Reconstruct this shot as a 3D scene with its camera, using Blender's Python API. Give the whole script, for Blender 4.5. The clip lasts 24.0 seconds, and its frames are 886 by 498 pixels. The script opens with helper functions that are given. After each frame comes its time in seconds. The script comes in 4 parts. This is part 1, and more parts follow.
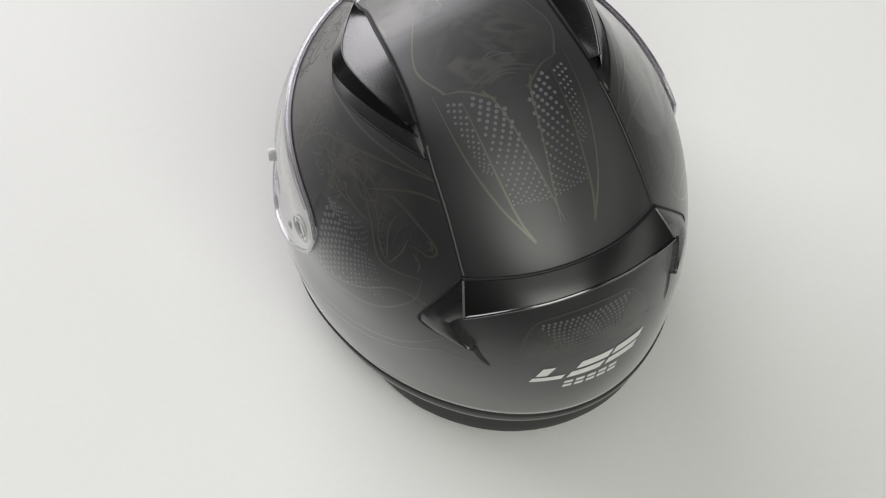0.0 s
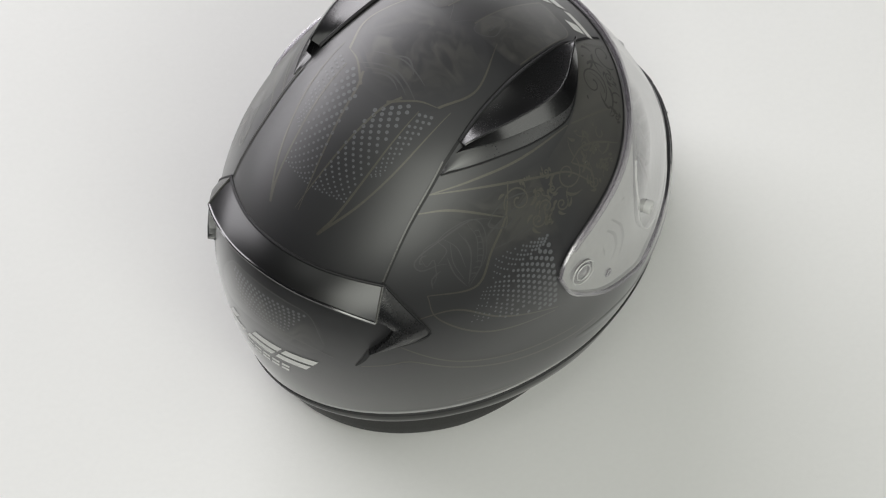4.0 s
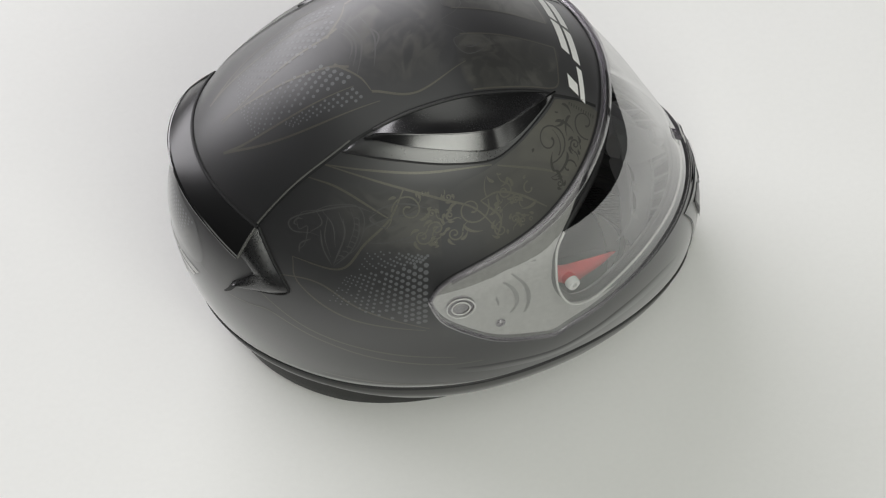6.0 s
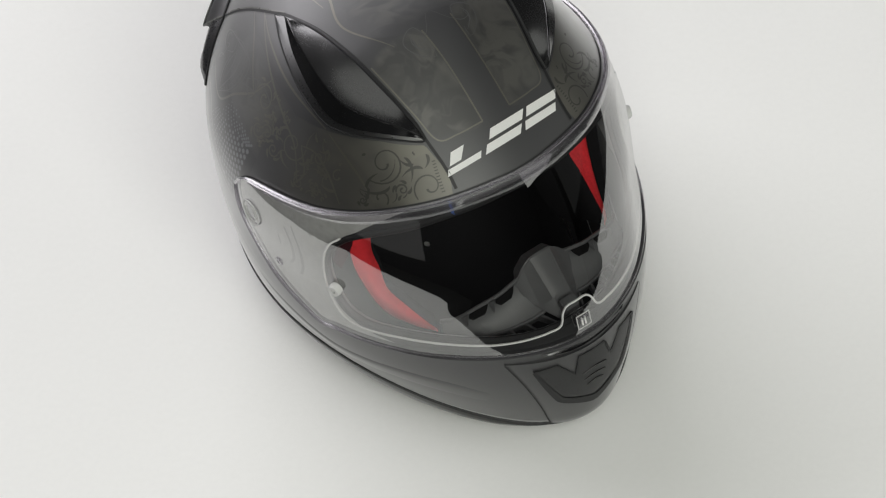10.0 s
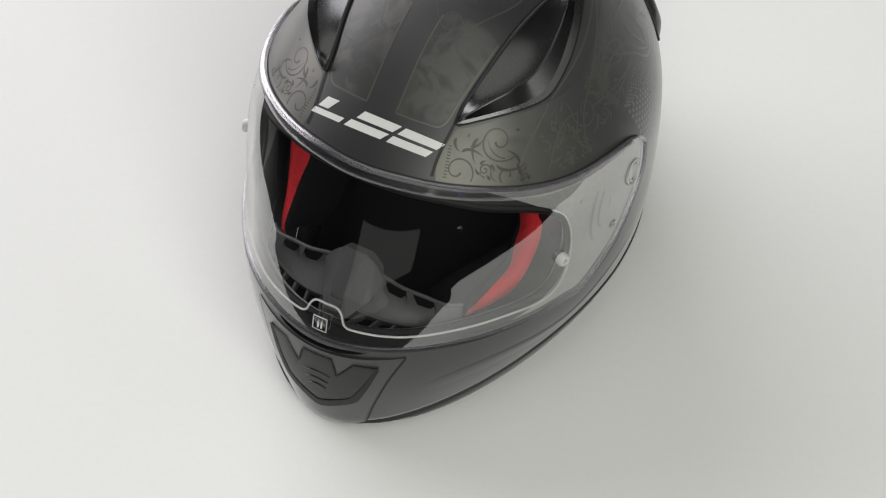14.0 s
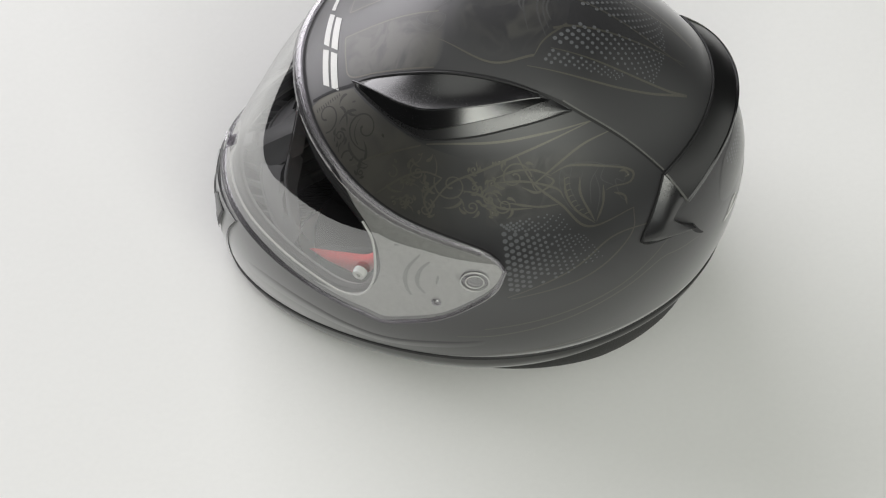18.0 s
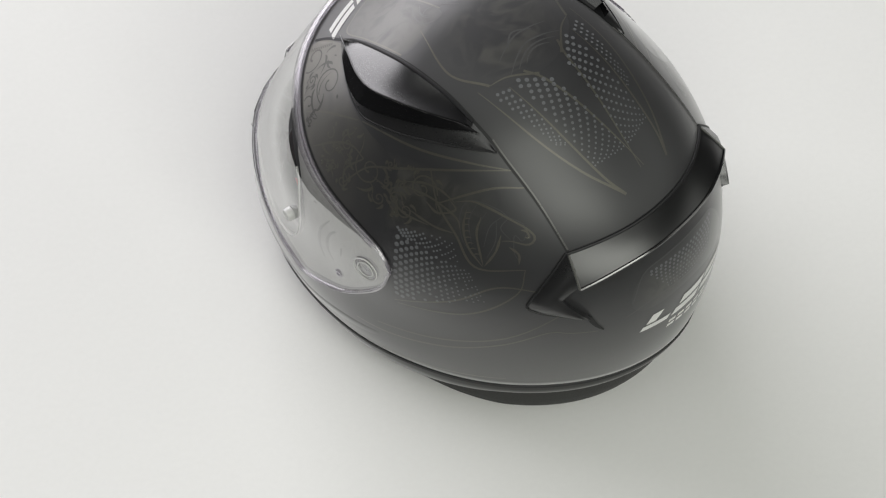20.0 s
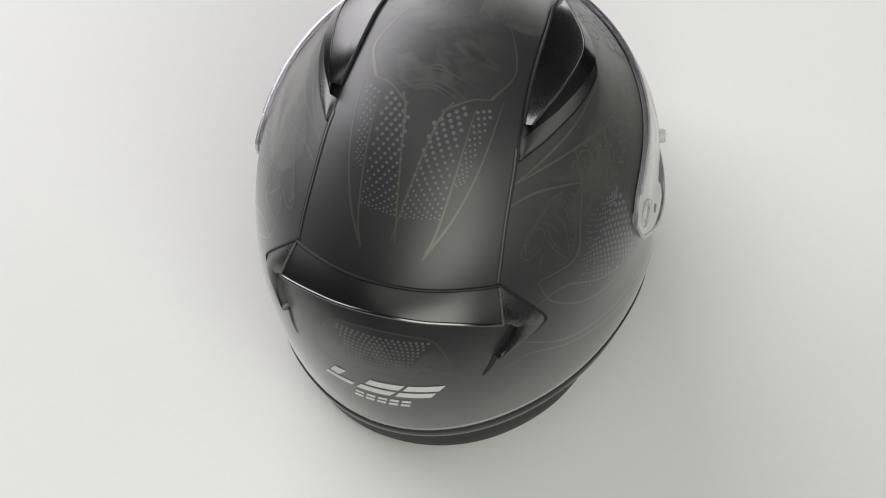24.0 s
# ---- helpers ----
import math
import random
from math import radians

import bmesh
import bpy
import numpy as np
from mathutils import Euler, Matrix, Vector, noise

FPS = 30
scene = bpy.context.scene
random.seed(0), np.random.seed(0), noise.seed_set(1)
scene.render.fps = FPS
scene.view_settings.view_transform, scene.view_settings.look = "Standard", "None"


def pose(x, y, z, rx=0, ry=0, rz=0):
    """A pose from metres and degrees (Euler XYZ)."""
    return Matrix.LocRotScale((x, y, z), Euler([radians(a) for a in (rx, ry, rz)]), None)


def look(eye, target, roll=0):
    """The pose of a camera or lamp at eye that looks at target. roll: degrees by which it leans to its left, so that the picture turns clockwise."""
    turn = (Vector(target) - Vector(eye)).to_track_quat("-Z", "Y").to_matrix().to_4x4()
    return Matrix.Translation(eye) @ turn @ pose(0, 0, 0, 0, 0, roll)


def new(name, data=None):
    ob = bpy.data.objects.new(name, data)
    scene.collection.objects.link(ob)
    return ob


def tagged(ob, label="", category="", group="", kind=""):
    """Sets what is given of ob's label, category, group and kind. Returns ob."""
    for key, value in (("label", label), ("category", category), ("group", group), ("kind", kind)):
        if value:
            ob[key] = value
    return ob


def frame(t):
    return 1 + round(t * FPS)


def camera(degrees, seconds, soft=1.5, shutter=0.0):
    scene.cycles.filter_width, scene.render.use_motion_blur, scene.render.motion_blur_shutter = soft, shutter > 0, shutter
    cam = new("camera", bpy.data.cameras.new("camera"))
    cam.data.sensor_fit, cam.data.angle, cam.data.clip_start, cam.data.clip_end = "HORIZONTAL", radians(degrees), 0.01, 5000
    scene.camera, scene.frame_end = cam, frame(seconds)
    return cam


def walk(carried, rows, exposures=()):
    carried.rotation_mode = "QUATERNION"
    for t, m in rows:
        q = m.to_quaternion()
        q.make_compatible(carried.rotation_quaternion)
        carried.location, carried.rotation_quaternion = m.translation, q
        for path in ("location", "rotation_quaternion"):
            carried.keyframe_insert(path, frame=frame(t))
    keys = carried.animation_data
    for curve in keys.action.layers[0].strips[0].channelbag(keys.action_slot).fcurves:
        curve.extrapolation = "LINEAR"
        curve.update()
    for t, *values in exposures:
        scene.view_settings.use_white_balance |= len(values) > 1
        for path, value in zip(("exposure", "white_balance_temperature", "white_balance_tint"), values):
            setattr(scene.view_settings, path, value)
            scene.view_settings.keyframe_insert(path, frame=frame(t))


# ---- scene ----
from mathutils.bvhtree import BVHTree

LENS, CLIP = 12.0, 24.0
cam = camera(LENS, CLIP, soft=1.2)
EYE = pose(0.0, -1.7026, 2.1528, 38.458, 1.983, -2.179)
walk(cam, [(0.0, EYE), (CLIP, EYE)])

# ---- light: white paper among dark screens, a large softbox behind on the left, smaller lamps in front and beside, an added fill overhead ----
world = bpy.data.worlds.new("studio_air")
scene.world = world
world.use_nodes = True
world.node_tree.nodes["Background"].inputs["Color"].default_value = (0.985, 1.0, 0.985, 1)
world.node_tree.nodes["Background"].inputs["Strength"].default_value = 0.03


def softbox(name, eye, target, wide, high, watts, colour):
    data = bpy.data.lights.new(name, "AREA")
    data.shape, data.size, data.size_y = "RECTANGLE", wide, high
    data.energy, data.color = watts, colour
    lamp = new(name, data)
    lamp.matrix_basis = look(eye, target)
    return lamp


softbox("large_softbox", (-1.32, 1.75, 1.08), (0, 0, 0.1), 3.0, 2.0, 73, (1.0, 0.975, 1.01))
# Unseen lamps set from reflections; they also lift the shadows as fill.
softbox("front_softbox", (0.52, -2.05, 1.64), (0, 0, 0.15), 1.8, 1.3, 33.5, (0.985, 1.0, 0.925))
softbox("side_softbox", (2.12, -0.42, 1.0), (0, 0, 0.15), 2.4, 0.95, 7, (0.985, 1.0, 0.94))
# Overhead fill added to lift shadows; no such lamp is known.
softbox("overhead_fill", (0.0, -0.5, 3.2), (0, 0, 0.1), 3.2, 2.6, 20, (0.985, 1.0, 0.95))
# Two unseen lamps, placed so their visor reflections fit the camera's view.
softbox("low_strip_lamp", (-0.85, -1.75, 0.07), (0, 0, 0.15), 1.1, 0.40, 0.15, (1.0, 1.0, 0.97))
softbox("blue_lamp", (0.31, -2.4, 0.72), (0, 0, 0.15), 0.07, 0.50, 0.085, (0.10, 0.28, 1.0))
scene.view_settings.exposure = 0.0


# ---- materials ----
def material(name, base, rough, metal=0.0, spec=0.5, grain=0.0, grain_size=900.0, bump=0.0, bump_size=1800.0, rough_var=0.0, coat=0.0, sheen=0.0, ior=1.5):
    """A principled surface with grain in its colour, gloss and relief at two scales."""
    m = bpy.data.materials.new(name)
    m.use_nodes = True
    nodes, links = m.node_tree.nodes, m.node_tree.links
    b = nodes["Principled BSDF"]
    b.inputs["Base Color"].default_value = (*base, 1)
    b.inputs["Roughness"].default_value = rough
    b.inputs["Metallic"].default_value = metal
    b.inputs["Specular IOR Level"].default_value, b.inputs["IOR"].default_value = spec, ior
    b.inputs["Coat Weight"].default_value, b.inputs["Coat Roughness"].default_value = coat, 0.42
    b.inputs["Sheen Weight"].default_value, b.inputs["Sheen Roughness"].default_value = sheen, 0.4
    place = nodes.new("ShaderNodeTexCoord")
    if grain or rough_var:
        fine, broad, mix = nodes.new("ShaderNodeTexNoise"), nodes.new("ShaderNodeTexNoise"), nodes.new("ShaderNodeMath")
        fine.inputs["Scale"].default_value, broad.inputs["Scale"].default_value = grain_size, grain_size / 40
        fine.inputs["Detail"].default_value = broad.inputs["Detail"].default_value = 3
        mix.operation = "ADD"
        links.new(place.outputs["Object"], fine.inputs["Vector"])
        links.new(place.outputs["Object"], broad.inputs["Vector"])
        links.new(fine.outputs["Fac"], mix.inputs[0])
        links.new(broad.outputs["Fac"], mix.inputs[1])
        if grain:
            ramp = nodes.new("ShaderNodeMapRange")
            ramp.inputs["From Min"].default_value, ramp.inputs["From Max"].default_value = 0.7, 1.3
            ramp.inputs["To Min"].default_value, ramp.inputs["To Max"].default_value = 1 - grain, 1 + grain
            tint = nodes.new("ShaderNodeVectorMath")
            tint.operation = "SCALE"
            tint.inputs[0].default_value = base
            links.new(mix.outputs[0], ramp.inputs["Value"])
            links.new(ramp.outputs[0], tint.inputs["Scale"])
            links.new(tint.outputs[0], b.inputs["Base Color"])
        if rough_var:
            span = nodes.new("ShaderNodeMapRange")
            span.inputs["From Min"].default_value, span.inputs["From Max"].default_value = 0.7, 1.3
            span.inputs["To Min"].default_value, span.inputs["To Max"].default_value = rough - rough_var, rough + rough_var
            links.new(mix.outputs[0], span.inputs["Value"])
            links.new(span.outputs[0], b.inputs["Roughness"])
    if bump:
        dents, relief = nodes.new("ShaderNodeTexNoise"), nodes.new("ShaderNodeBump")
        dents.inputs["Scale"].default_value = bump_size
        relief.inputs["Strength"].default_value, relief.inputs["Distance"].default_value = bump, 0.0004
        links.new(place.outputs["Object"], dents.inputs["Vector"])
        links.new(dents.outputs["Fac"], relief.inputs["Height"])
        links.new(relief.outputs[0], b.inputs["Normal"])
    return m


def printed(name, base, ink, size, low, high, rough, metal=0.0):
    """Matte lacquer with a tone-on-tone print of curling, marbled scrolls."""
    m = material(name, base, rough, spec=0.5, rough_var=0.03, bump=0.04, bump_size=2600, sheen=0.75, coat=1.0)
    nodes, links = m.node_tree.nodes, m.node_tree.links
    place, warp, move, bands, ramp, mix = (nodes.new(k) for k in ("ShaderNodeTexCoord", "ShaderNodeTexNoise", "ShaderNodeVectorMath",
                                                                  "ShaderNodeTexNoise", "ShaderNodeValToRGB", "ShaderNodeMix"))
    warp.inputs["Scale"].default_value, warp.inputs["Detail"].default_value = size * 0.6, 2
    warp.inputs["Distortion"].default_value = 1.2
    move.operation = "MULTIPLY_ADD"
    move.inputs[1].default_value = (0.05, 0.05, 0.05)
    bands.inputs["Scale"].default_value, bands.inputs["Detail"].default_value = size, 1.5
    bands.inputs["Distortion"].default_value = 1.1
    links.new(place.outputs["Object"], warp.inputs["Vector"])
    links.new(warp.outputs["Color"], move.inputs[0])
    links.new(place.outputs["Object"], move.inputs[2])
    links.new(move.outputs[0], bands.inputs["Vector"])
    stops = ramp.color_ramp.elements
    stops[0].position, stops[0].color = low, (0, 0, 0, 1)
    stops[1].position, stops[1].color = high, (1, 1, 1, 1)
    links.new(bands.outputs["Fac"], ramp.inputs["Fac"])
    mix.data_type = "RGBA"
    mix.inputs["A"].default_value, mix.inputs["B"].default_value = (*base, 1), (*ink, 1)
    fade, thin = nodes.new("ShaderNodeVertexColor"), nodes.new("ShaderNodeMath")
    fade.layer_name, thin.operation = "print", "MULTIPLY"
    links.new(ramp.outputs["Color"], thin.inputs[0])
    links.new(fade.outputs["Color"], thin.inputs[1])
    links.new(thin.outputs[0], mix.inputs["Factor"])
    ground = nodes.new("ShaderNodeMix")
    ground.data_type = "RGBA"
    ground.inputs["A"].default_value, ground.inputs["B"].default_value = (*SHELL, 1), (*base, 1)
    links.new(fade.outputs["Color"], ground.inputs["Factor"])
    links.new(ground.outputs["Result"], mix.inputs["A"])
    links.new(mix.outputs["Result"], nodes["Principled BSDF"].inputs["Base Color"])
    if metal:
        pearl = nodes.new("ShaderNodeMath")
        pearl.operation = "MULTIPLY"
        pearl.inputs[1].default_value = metal
        links.new(fade.outputs["Color"], pearl.inputs[0])
        links.new(pearl.outputs[0], nodes["Principled BSDF"].inputs["Metallic"])
    return m


def clear(name, tint, gloss, rough=0.02):
    """Thin clear plastic: see-through, with a mirror coat that grows towards grazing angles."""
    m = bpy.data.materials.new(name)
    m.use_nodes = True
    nodes, links = m.node_tree.nodes, m.node_tree.links
    nodes.remove(nodes["Principled BSDF"])
    see, shine, edge, mix, gain = (nodes.new(k) for k in ("ShaderNodeBsdfTransparent", "ShaderNodeBsdfGlossy", "ShaderNodeFresnel",
                                                          "ShaderNodeMixShader", "ShaderNodeMapRange"))
    see.inputs["Color"].default_value = (*tint, 1)
    shine.inputs["Roughness"].default_value = rough
    edge.inputs["IOR"].default_value = 1.58
    for key, value in zip(("From Min", "From Max", "To Min", "To Max"), gloss):
        gain.inputs[key].default_value = value
    links.new(edge.outputs[0], gain.inputs["Value"])
    links.new(gain.outputs[0], mix.inputs[0])
    links.new(see.outputs[0], mix.inputs[1])
    links.new(shine.outputs[0], mix.inputs[2])
    links.new(mix.outputs[0], nodes["Material Output"].inputs["Surface"])
    return m


SHELL = (0.0105, 0.0105, 0.0122)
paper = material("white_paper", (0.88, 0.880, 0.866), 0.85, grain=0.012, grain_size=260, bump=0.1, bump_size=700, spec=0.25)
dark_surround = material("dark_surround_matte", (0.02, 0.02, 0.021), 0.9, grain=0.1, grain_size=30)
lacquer = material("matte_black_lacquer", SHELL, 0.5, spec=0.5, grain=0.10, grain_size=700, rough_var=0.03, bump=0.04, bump_size=2600, sheen=0.55, coat=1.0)
scroll = printed("marbled_print", SHELL, (0.050, 0.049, 0.043), 42, 0.40, 0.66, 0.5, 0.4)
panel_print = printed("crown_panel_print", (0.022, 0.0215, 0.020), (0.062, 0.060, 0.053), 44, 0.38, 0.62, 0.5, 0.4)
olive = printed("olive_pearl_print", (0.072, 0.069, 0.056), (0.100, 0.095, 0.076), 26, 0.35, 0.65, 0.46, 0.8)
engraved = material("dark_engraved_print", (0.042, 0.041, 0.036), 0.5, metal=0.4, spec=0.25, sheen=0.5, coat=0.6, grain=0.1)
ink = material("olive_line_print", (0.105, 0.100, 0.080), 0.48, metal=0.75, spec=0.25, sheen=0.75, coat=1.0, grain=0.15)
grey_ink = material("grey_dot_print", (0.115, 0.120, 0.127), 0.5, spec=0.25, sheen=0.75, coat=1.0, grain=0.1)
thin_ink = material("faint_line_print", (0.055, 0.055, 0.055), 0.5, spec=0.25, sheen=0.75, coat=1.0, grain=0.15)
pale = material("pale_grey_print", (0.80, 0.80, 0.78), 0.40, grain=0.04)
scoop_mat = material("grained_black_plastic", (0.006, 0.006, 0.0065), 0.24, spec=1.0, ior=1.58, grain=0.3, grain_size=1500, rough_var=0.04, bump=0.03, bump_size=1400)
bevel_mat = material("polished_black_bevel", (0.006, 0.006, 0.0065), 0.16, spec=1.0, ior=1.7, grain=0.08)
gloss = material("gloss_black_plastic", (0.005, 0.005, 0.0055), 0.17, spec=0.9, grain=0.1, rough_var=0.02)
satin = material("satin_black_plastic", (0.016, 0.016, 0.017), 0.30, grain=0.1, rough_var=0.04, bump=0.15, bump_size=1500)
rubber = material("black_rubber", (0.012, 0.012, 0.013), 0.55, grain=0.1)
trim_mat = material("grey_edge_trim", (0.13, 0.13, 0.122), 0.3, grain=0.1, rough_var=0.04)
base_mat = material("dark_satin_trim", (0.030, 0.030, 0.029), 0.45, spec=0.3, grain=0.1, rough_var=0.04, coat=0.6, sheen=0.35)
housing_mat = material("satin_black_housing", (0.014, 0.014, 0.015), 0.30, spec=0.9, ior=1.6, grain=0.1, rough_var=0.04, bump=0.08, bump_size=1500)
spoiler_mat = material("satin_gloss_black_plastic", (0.006, 0.006, 0.0065), 0.31, spec=0.8, grain=0.08, grain_size=60)
fabric = material("black_fabric", (0.010, 0.010, 0.011), 0.95, grain=0.1, grain_size=250, spec=0.1)
lining_mat = material("dark_maroon_fabric", (0.048, 0.008, 0.012), 0.9, grain=0.1, grain_size=250, spec=0.1)
roll_mat = material("dark_leatherette", (0.028, 0.028, 0.027), 0.55, grain=0.15, bump=0.4, bump_size=1100)
red_mesh = material("red_mesh_fabric", (0.80, 0.035, 0.045), 0.75, grain=0.2, grain_size=700, bump=0.4, bump_size=520, spec=0.2)
guard_mat = material("dark_grey_moulding", (0.105, 0.106, 0.109), 0.42, grain=0.12, bump=0.04, bump_size=1300)
slot_mat = material("painted_slot_shade", (0.004, 0.004, 0.004), 0.9, grain=0.2, spec=0.1)
visor_mat = clear("clear_visor", (0.93, 0.93, 0.925), (0.0505, 0.30, 0.235, 0.85))
# Lilac tint puts a purple fringe into the edge's colour.
edge_mat = clear("polished_visor_edge", (0.80, 0.775, 0.82), (0.05, 0.20, 0.16, 0.62), 0.26)
# Pale grey imitates the milky reflection on the visor's sides.
plate_mat = material("pale_plate_reflection_tone", (0.42, 0.42, 0.41), 0.5, grain=0.12, grain_size=300)
pin_mat = material("pale_plastic_bright_lines", (0.62, 0.62, 0.61), 0.22, grain=0.05)

# ---- the studio ----
def box(bm, x0, y0, z0, x1, y1, z1):
    m = Matrix.Translation(((x0 + x1) / 2, (y0 + y1) / 2, (z0 + z1) / 2)) @ Matrix.Diagonal((x1 - x0, y1 - y0, z1 - z0, 1))
    bmesh.ops.create_cube(bm, size=1, matrix=m)


def setting(name, label, mat, boxes):
    bm = bmesh.new()
    for b in boxes:
        box(bm, *b)
    me = bpy.data.meshes.new(name)
    bm.to_mesh(me)
    bm.free()
    me.materials.append(mat)
    return tagged(new(name, me), label, kind="structure")


# Paper edges set so the visor's mirrored border fits the camera's view.
setting("floor", "seamless white paper surface under the helmet", paper, [(-0.36, -0.37, -0.02, 0.52, 0.7, 0)])
# Table, dark floor and screens are unseen, added to darken the visor's reflections.
setting("table", "dark studio table under the paper", dark_surround, [(-0.34, -0.35, -0.75, 0.50, 0.69, -0.024)])
setting("studio_floor", "dark studio floor round the table", dark_surround, [(-8, -6, -0.8, 8, 6, -0.754)])
setting("dark_screen_south", "unseen dark screen behind the camera, keeps reflections dark", dark_surround, [(-8, -2.7, -0.75, 0.5, -2.6, 2.3), (0.5, -2.7, -0.75, 8, -2.6, 0.9)])
setting("dark_screen_west", "unseen dark screen beside the table, keeps reflections dark", dark_surround, [(-3.4, -2.6, -0.75, -3.3, 0.35, 1.6)])
setting("dark_screen_east", "unseen dark screen beside the table, keeps reflections dark", dark_surround, [(3.3, -2.6, -0.75, 3.4, -1.3, 0.9)])

# ---- the helmet's form: level sections from the neck to the crown ----
HUB = np.array([0.0, -0.015, 0.090])
LEVELS = np.array([0, 0.12, 0.25, 0.4, 0.55, 0.7, 0.85, 1.0])
FRONT = [0.167, 0.173, 0.176, 0.174, 0.166, 0.150, 0.145, 0.139]
BACK = [0.130, 0.159, 0.181, 0.204, 0.214, 0.222, 0.262, 0.299]
SIDE = [0.098, 0.122, 0.133, 0.150, 0.152, 0.168, 0.179, 0.191]
ROUND_FRONT = [1.79, 1.85, 1.945, 2.03, 2.0, 1.86, 1.94, 2.0]
ROUND_BACK = [2.17, 1.88, 1.98, 1.87, 1.98, 2.0, 2.25, 2.27]
HEIGHT = 0.2469


def spline(values, at):
    """A natural cubic through the values at LEVELS."""
    v, h, n = np.array(values), np.diff(LEVELS), len(LEVELS)
    a, b = np.eye(n), np.zeros(n)
    for i in range(1, n - 1):
        a[i, i - 1:i + 2] = h[i - 1], 2 * (h[i - 1] + h[i]), h[i]
        b[i] = 6 * ((v[i + 1] - v[i]) / h[i] - (v[i] - v[i - 1]) / h[i - 1])
    m = np.linalg.solve(a, b)
    k = np.clip(np.searchsorted(LEVELS, at, side="right") - 1, 0, n - 2)
    x0, x1, w = at - LEVELS[k], LEVELS[k + 1] - at, h[k]
    return m[k] * x1**3 / (6 * w) + m[k + 1] * x0**3 / (6 * w) + (v[k] / w - m[k] * w / 6) * x1 + (v[k + 1] / w - m[k + 1] * w / 6) * x0


def form(rows=110, cols=220):
    s, turn = np.linspace(0, 0.999, rows), np.linspace(0, 2 * np.pi, cols, endpoint=False)
    c, z = np.cos(np.pi / 2 * s), HEIGHT * np.sin(np.pi / 2 * s)
    cs, sn = np.cos(turn), np.sin(turn)
    bow = np.where(sn >= 0, spline(ROUND_FRONT, s)[:, None], spline(ROUND_BACK, s)[:, None])
    x = (spline(SIDE, s) * c)[:, None] * np.sign(cs) * np.abs(cs) ** (2 / bow)
    y = -0.0146 + np.where(sn >= 0, (spline(FRONT, s) * c)[:, None], (spline(BACK, s) * c)[:, None]) * np.sign(sn) * np.abs(sn) ** (2 / bow)
    return np.stack([x, y, np.broadcast_to(z[:, None], x.shape)], -1)


def radius_table():
    g = form()
    rows, cols = g.shape[:2]
    faces = [(i * cols + j, i * cols + (j + 1) % cols, (i + 1) * cols + (j + 1) % cols, (i + 1) * cols + j) for i in range(rows - 1) for j in range(cols)]
    tree = BVHTree.FromPolygons([Vector(v) for v in g.reshape(-1, 3)], faces)
    az, el = np.radians(np.arange(0, 361, 1.5)), np.radians(np.arange(-60, 91, 1.5))
    table = np.full((len(az), len(el)), np.nan)
    for i, a in enumerate(az):
        for j, e in enumerate(el):
            hit = tree.ray_cast(Vector(HUB), Vector((math.sin(a) * math.cos(e), math.cos(a) * math.cos(e), math.sin(e))))
            if hit[0] is not None:
                table[i, j] = hit[3]
            elif e < 0:
                table[i, j] = HUB[2] / -math.sin(e)
            else:
                table[i, j] = HEIGHT - HUB[2]
    # the loft's facets are smoothed away
    for _ in range(2):
        t = table.copy()
        t[:-1] = (np.roll(table[:-1], 1, 0) + 2 * table[:-1] + np.roll(table[:-1], -1, 0)) / 4
        t[-1] = t[0]
        u = t.copy()
        u[:, 1:-1] = (t[:, :-2] + 2 * t[:, 1:-1] + t[:, 2:]) / 4
        table = u
    return table


TABLE = radius_table()


def radius(d):
    az = np.degrees(np.arctan2(d[..., 0], d[..., 1])) % 360
    el = np.degrees(np.arctan2(d[..., 2], np.hypot(d[..., 0], d[..., 1])))
    u, v = az / 1.5, np.clip((el + 60) / 1.5, 0, TABLE.shape[1] - 1.001)
    i, j = np.minimum(u.astype(int), TABLE.shape[0] - 2), v.astype(int)
    a, b = u - i, v - j
    return (TABLE[i, j] * (1 - a) + TABLE[i + 1, j] * a) * (1 - b) + (TABLE[i, j + 1] * (1 - a) + TABLE[i + 1, j + 1] * a) * b


def way(az, el):
    """Unit directions from the hub; az from the front to the wearer's right, el up, in degrees."""
    a, e = np.radians(np.asarray(az, float)), np.radians(np.asarray(el, float))
    return np.stack([np.sin(a) * np.cos(e), np.cos(a) * np.cos(e), np.sin(e) + 0 * a], -1)


def on(d, h=0.0):
    """Places on the helmet's form in the directions d, lifted by h metres along the normal."""
    d = np.asarray(d, float)
    d = d / np.linalg.norm(d, axis=-1, keepdims=True)
    side = np.where(np.abs(d[..., 2:3]) > 0.9, np.array([1.0, 0, 0]), np.array([0, 0, 1.0]))
    t1 = np.cross(d, side)
    t1 /= np.linalg.norm(t1, axis=-1, keepdims=True)
    t2 = np.cross(d, t1)
    p = [q / np.linalg.norm(q, axis=-1, keepdims=True) for q in (d + 0.03 * t1, d - 0.03 * t1, d + 0.03 * t2, d - 0.03 * t2)]
    p = [q * radius(q)[..., None] for q in p]
    n = np.cross(p[0] - p[1], p[2] - p[3])
    n /= np.linalg.norm(n, axis=-1, keepdims=True)
    n *= np.sign((n * d).sum(-1, keepdims=True))
    return HUB + d * radius(d)[..., None] + n * np.asarray(h, float)[..., None]


